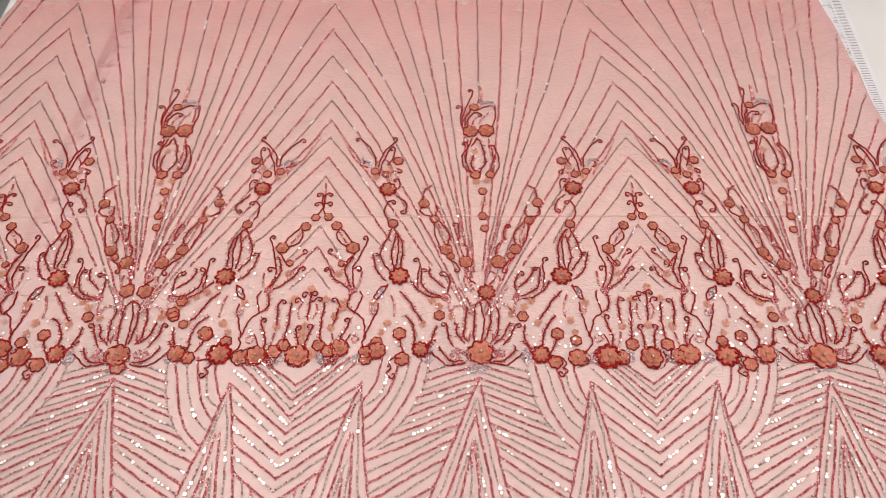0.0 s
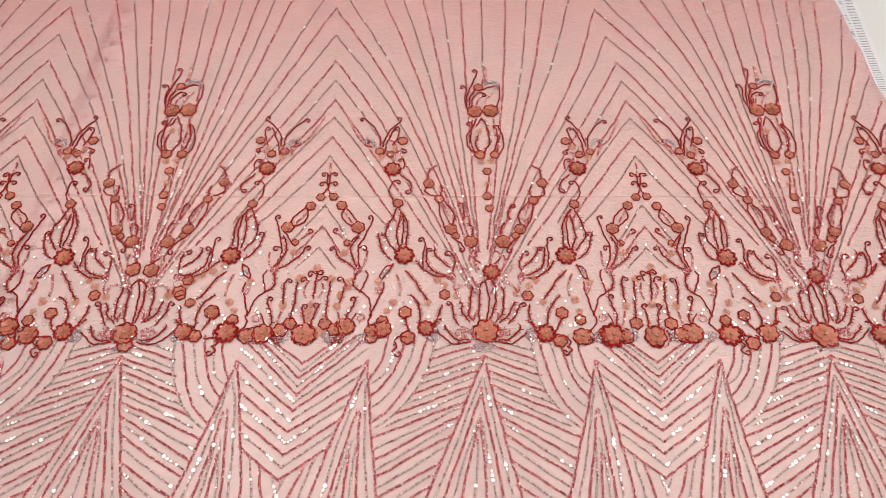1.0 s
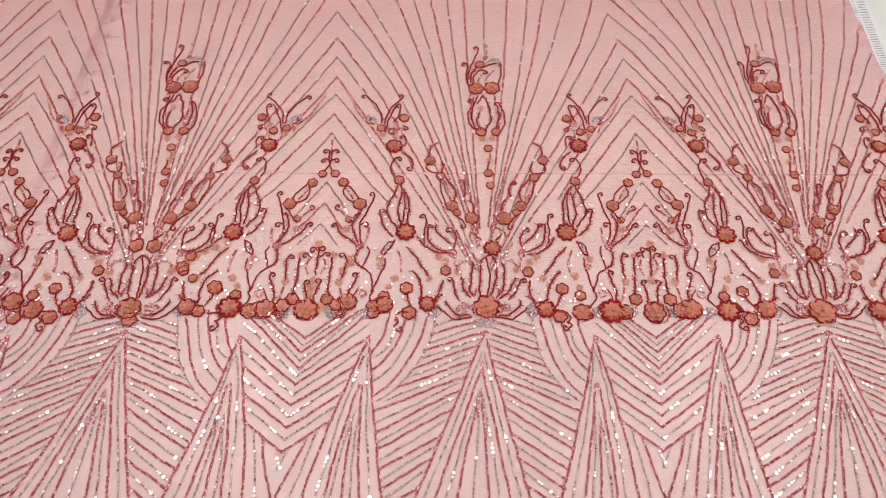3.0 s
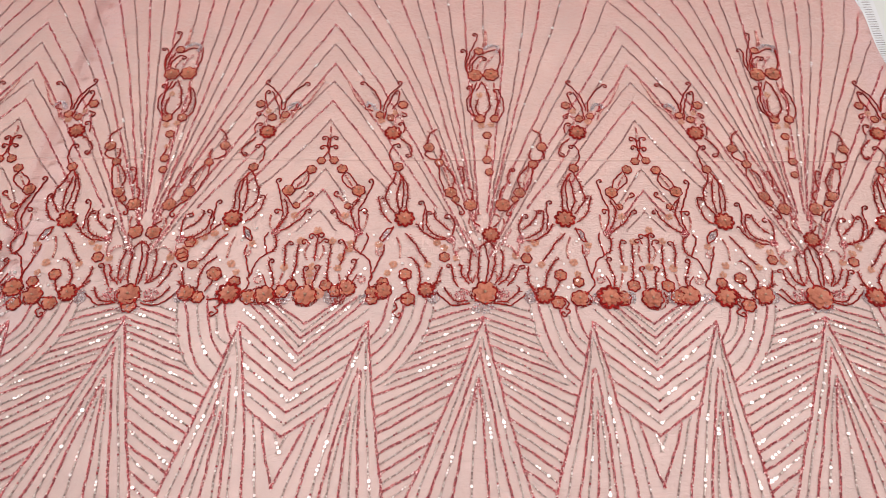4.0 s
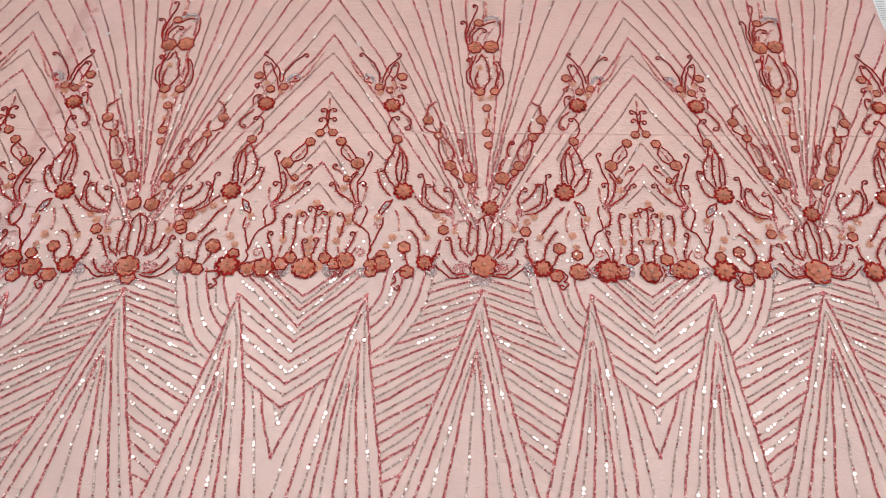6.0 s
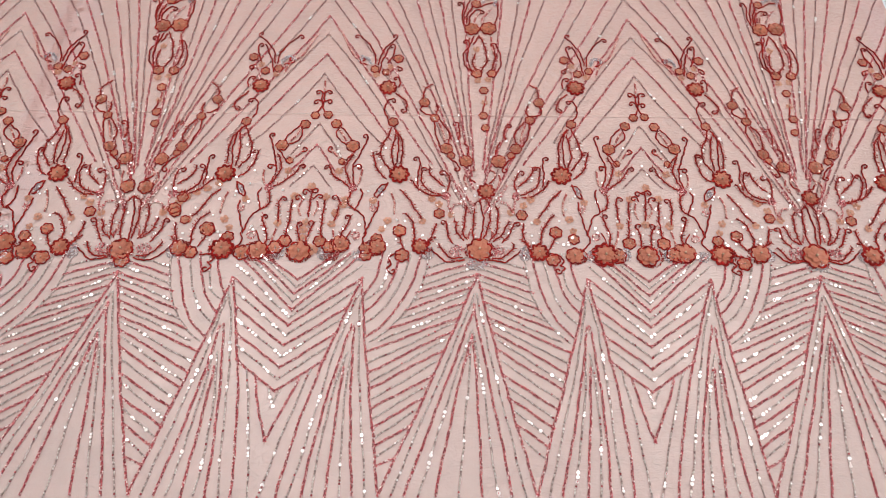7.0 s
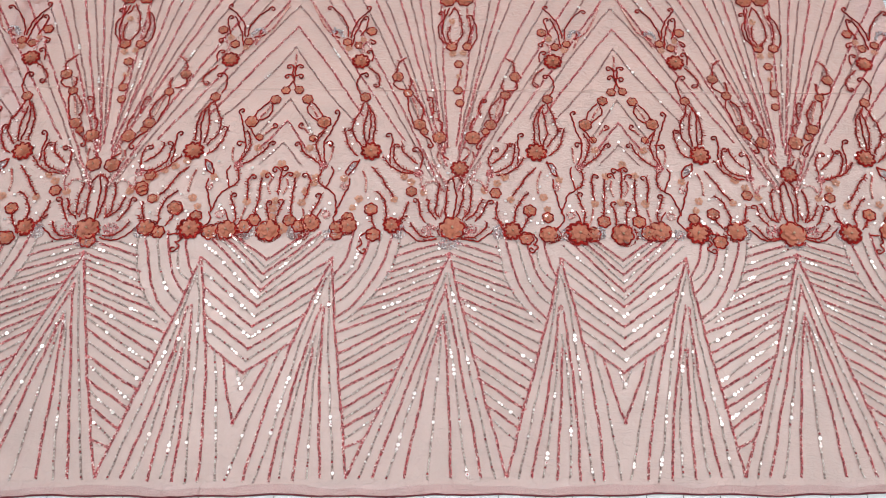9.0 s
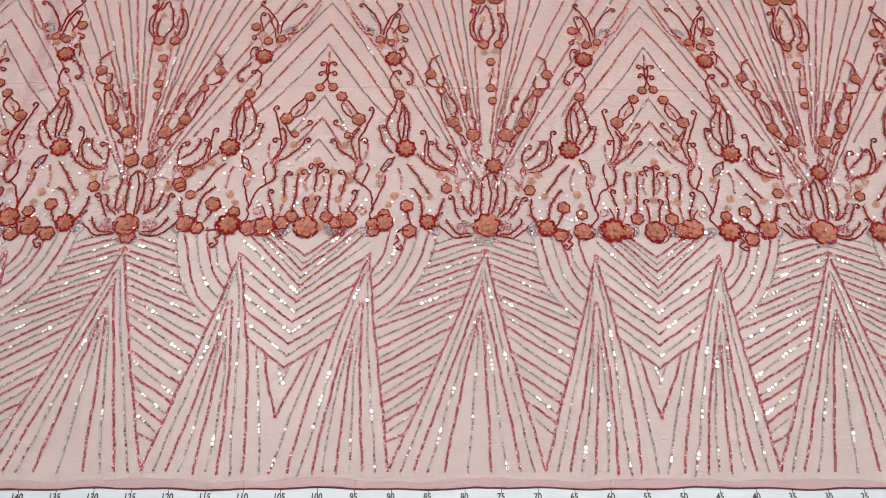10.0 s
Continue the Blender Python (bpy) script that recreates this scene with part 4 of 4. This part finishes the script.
def patch(a, v, ra, rv, count, mat=None, label="cluster of steel grey seed beads", hollow=0.0):
    """A thick cluster of seed beads."""
    c = lay(a, v)
    if not (WEST + 0.03 < c[0] < EAST - 0.03):
        return
    w, r = rng.uniform(0, 6.28, count), hollow + (1 - hollow) * np.sqrt(rng.random(count))
    at = lay(a + ra * r * np.cos(w), v + rv * r * np.sin(w)) + np.stack([0 * w, 0 * w, rng.uniform(0.0005, 0.002, count)], -1)
    way = np.stack([rng.normal(0, 1, count), rng.normal(0, 1, count), rng.normal(0, 0.5, count)], -1)
    tagged(joined("bead_patch", [(*strung(BEAD, at, way, 0.0022, 0.0009), mat or GLITTER)], fabric, label), kind="stuff")


STEEL_BEADS, RED_BEADS, PINK_BEADS = "cluster of steel grey seed beads", "rosette of small red beads", "ring of pink glass beads"
# clusters of one half repeat: cm along, cm up, their two radii, beads
CLUSTERS = [
    (7.7, -1.0, 1.0, 1.3, 150, GLITTER, STEEL_BEADS), (23.9, -1.2, 1.0, 1.2, 130, GLITTER, STEEL_BEADS), (18.4, -1.5, 1.1, 1.0, 90, GLITTER, STEEL_BEADS),
    (5.8, 9.6, 0.75, 0.75, 80, RED, RED_BEADS), (20.8, 11.0, 0.8, 0.8, 80, RED, RED_BEADS), (3.2, -0.6, 1.2, 1.0, 70, RED, RED_BEADS),
    (22.7, -1.6, 1.2, 1.1, 90, CORD, "tangle of dark red beads"), (19.3, 2.0, 0.7, 0.7, 60, CHAIN, PINK_BEADS), (16.2, 10.5, 0.5, 0.8, 50, GLITTER, STEEL_BEADS),
]
# large sequins that sit beside the sprigs
STARS = [(2.8, 9.0, 0.0022), (3.3, 8.4, 0.0019), (3.0, 9.8, 0.0024), (1.4, 7.2, 0.0022), (6.1, 10.7, 0.0026), (8.9, 1.0, 0.0022), (8.6, 2.2, 0.0022), (12.9, 5.2, 0.002),
         (14.2, 0.5, 0.0024), (14.8, 0.4, 0.0022), (14.5, 1.1, 0.002), (19.1, 3.6, 0.0025), (19.7, 3.0, 0.0022), (21.2, 3.1, 0.0022), (25.2, 3.0, 0.0024), (25.3, 7.1, 0.002),
         (13.1, 1.0, 0.002), (17.2, 17.0, 0.0026), (16.2, 19.4, 0.0022), (4.0, 20.5, 0.0026), (6.2, 14.0, 0.0026), (24.1, 19.2, 0.002), (10.6, 12.6, 0.002), (15.9, 9.9, 0.0022)]


for a, v, d, k in BORDER_WEST + BORDER_EAST:
    flower(a, v, d, k)
    if k > 2:
        patch(a + rng.uniform(-0.5, 0.5), v - 0.1, d * 0.48, d * 0.43, 100, CORD, "tangle of dark red beads", 0.72)
for a in (-77.5, -82, -87, 70, 75.5, 82):
    flower(a, -0.8, 3.8, 3)

for centre in (-4 * HALF, -2 * HALF, 0, 2 * HALF, 4 * HALF):
    for side in (-1, 1):
        for kind, curl, *points in itertools.chain(EDGING, PALM, SPRAY, BODY, TRUNK, WISHBONE, LYRE, CREST, WAND):
            if side < 0 and (min(a for a, v in points) > 27.2 or max(a for a, v in points) < 0.45):
                continue
            off = rng.normal(0, 0.08, 2)
            sprig(kind, stem_curve([(centre + side * a + off[0] + rng.normal(0, 0.06), v + off[1] + rng.normal(0, 0.06)) for a, v in points]), curl, side)
        for a, v, d, k in BLOOMS_LOW + BLOOMS_HIGH:
            if side < 0 and (a < 1.4 or a > 27.2):
                continue
            if centre < 0 and a < 1 and 9 < v < 12:
                flower(centre - 1.4, v + 0.4, 2.4, 2), flower(centre + 1.5, v + 0.3, 2.6, 2)
                continue
            flower(*settle(centre + side * a + rng.normal(0, 0.1), v + rng.normal(0, 0.1)), d, k)
        for a, v, ra, rv, count, mat, label in CLUSTERS:
            patch(*settle(centre + side * a, v), ra, rv, count, mat, label, 0.45 if mat is CHAIN else 0.0)
        for a, v, r in STARS:
            p = lay(*settle(centre + side * a + rng.normal(0, 0.15), v + rng.normal(0, 0.15)))
            if on_cloth(p[None])[0]:
                BIG.append((p + [0, 0, 0.0022], rng.normal(0, 5, 2), r))
    patch(centre, -3.0, 1.8, 1.0, 120)
    for kind, curl, *points in HEAD + PLUME:
        off = rng.normal(0, 0.08, 2)
        sprig(kind, stem_curve([(centre + a + off[0], v + off[1]) for a, v in points]), curl, 1)
    for a, v, d, k in BLOOMS_TOP:
        flower(*settle(centre + a, v), d, k)
for a, v, d, k in STRAY:
    flower(a, v, d, k)
for key, ob in MODELS.items():
    if key not in USED:
        for o in (*ob.children_recursive, ob):
            bpy.data.objects.remove(o)

# ---- loose sparkle between the sprigs, then all large sequins
for k in range(130):
    a, v = rng.uniform(-88, 80), rng.uniform(0.5, 16)
    p = lay(a, v)
    if WEST + 0.03 < p[0] < EAST - 0.03:
        BIG.append((p + [0, 0, 0.002], rng.normal(0, 5, 2), rng.uniform(0.0016, 0.0026)))

order = sorted(range(len(BIG)), key=lambda k: abs(BIG[k][0][0]) + 0.6 * abs(BIG[k][0][1] - 0.2))
w = np.linspace(0, 2 * np.pi, 12, endpoint=False)
cup = np.concatenate([[[0, 0, -0.03]], *[np.stack([r * np.cos(w), r * np.sin(w), np.full(12, z)], -1) for r, z in ((0.22, -0.03), (0.72, -0.02), (1.0, 0.01))]])
cup_faces = []
for k in range(12):
    q = (k + 1) % 12
    cup_faces += [(0, 1 + k, 1 + q), (1 + k, 13 + k, 13 + q), (1 + k, 13 + q, 1 + q), (13 + k, 25 + k, 25 + q), (13 + k, 25 + q, 13 + q)]
cup_faces = np.array(cup_faces)
first = None
rest_v, rest_f, at = [], [], 0
for count, k in enumerate(order):
    p, tip, r = BIG[k]
    m = Matrix.Translation(p) @ Euler((radians(tip[0]), radians(tip[1]), rng.uniform(0, 6))).to_matrix().to_4x4() @ Matrix.Scale(r, 4)
    if count < 290:
        if first is None:
            first = raw("sequin", cup, cup_faces, [WHITE], fabric)
            ob = first
        else:
            ob = new("sequin", first.data)
            ob.parent = fabric
        ob.matrix_basis = m
    else:
        rest_v.append(cup @ np.array(m.to_3x3()).T + np.array(m.translation))
        rest_f.append(cup_faces + at)
        at += len(cup)
if rest_v:
    tagged(raw("sequin_sprinkle", np.concatenate(rest_v), np.concatenate(rest_f), [WHITE], fabric, "white pearl sequins"), kind="stuff")
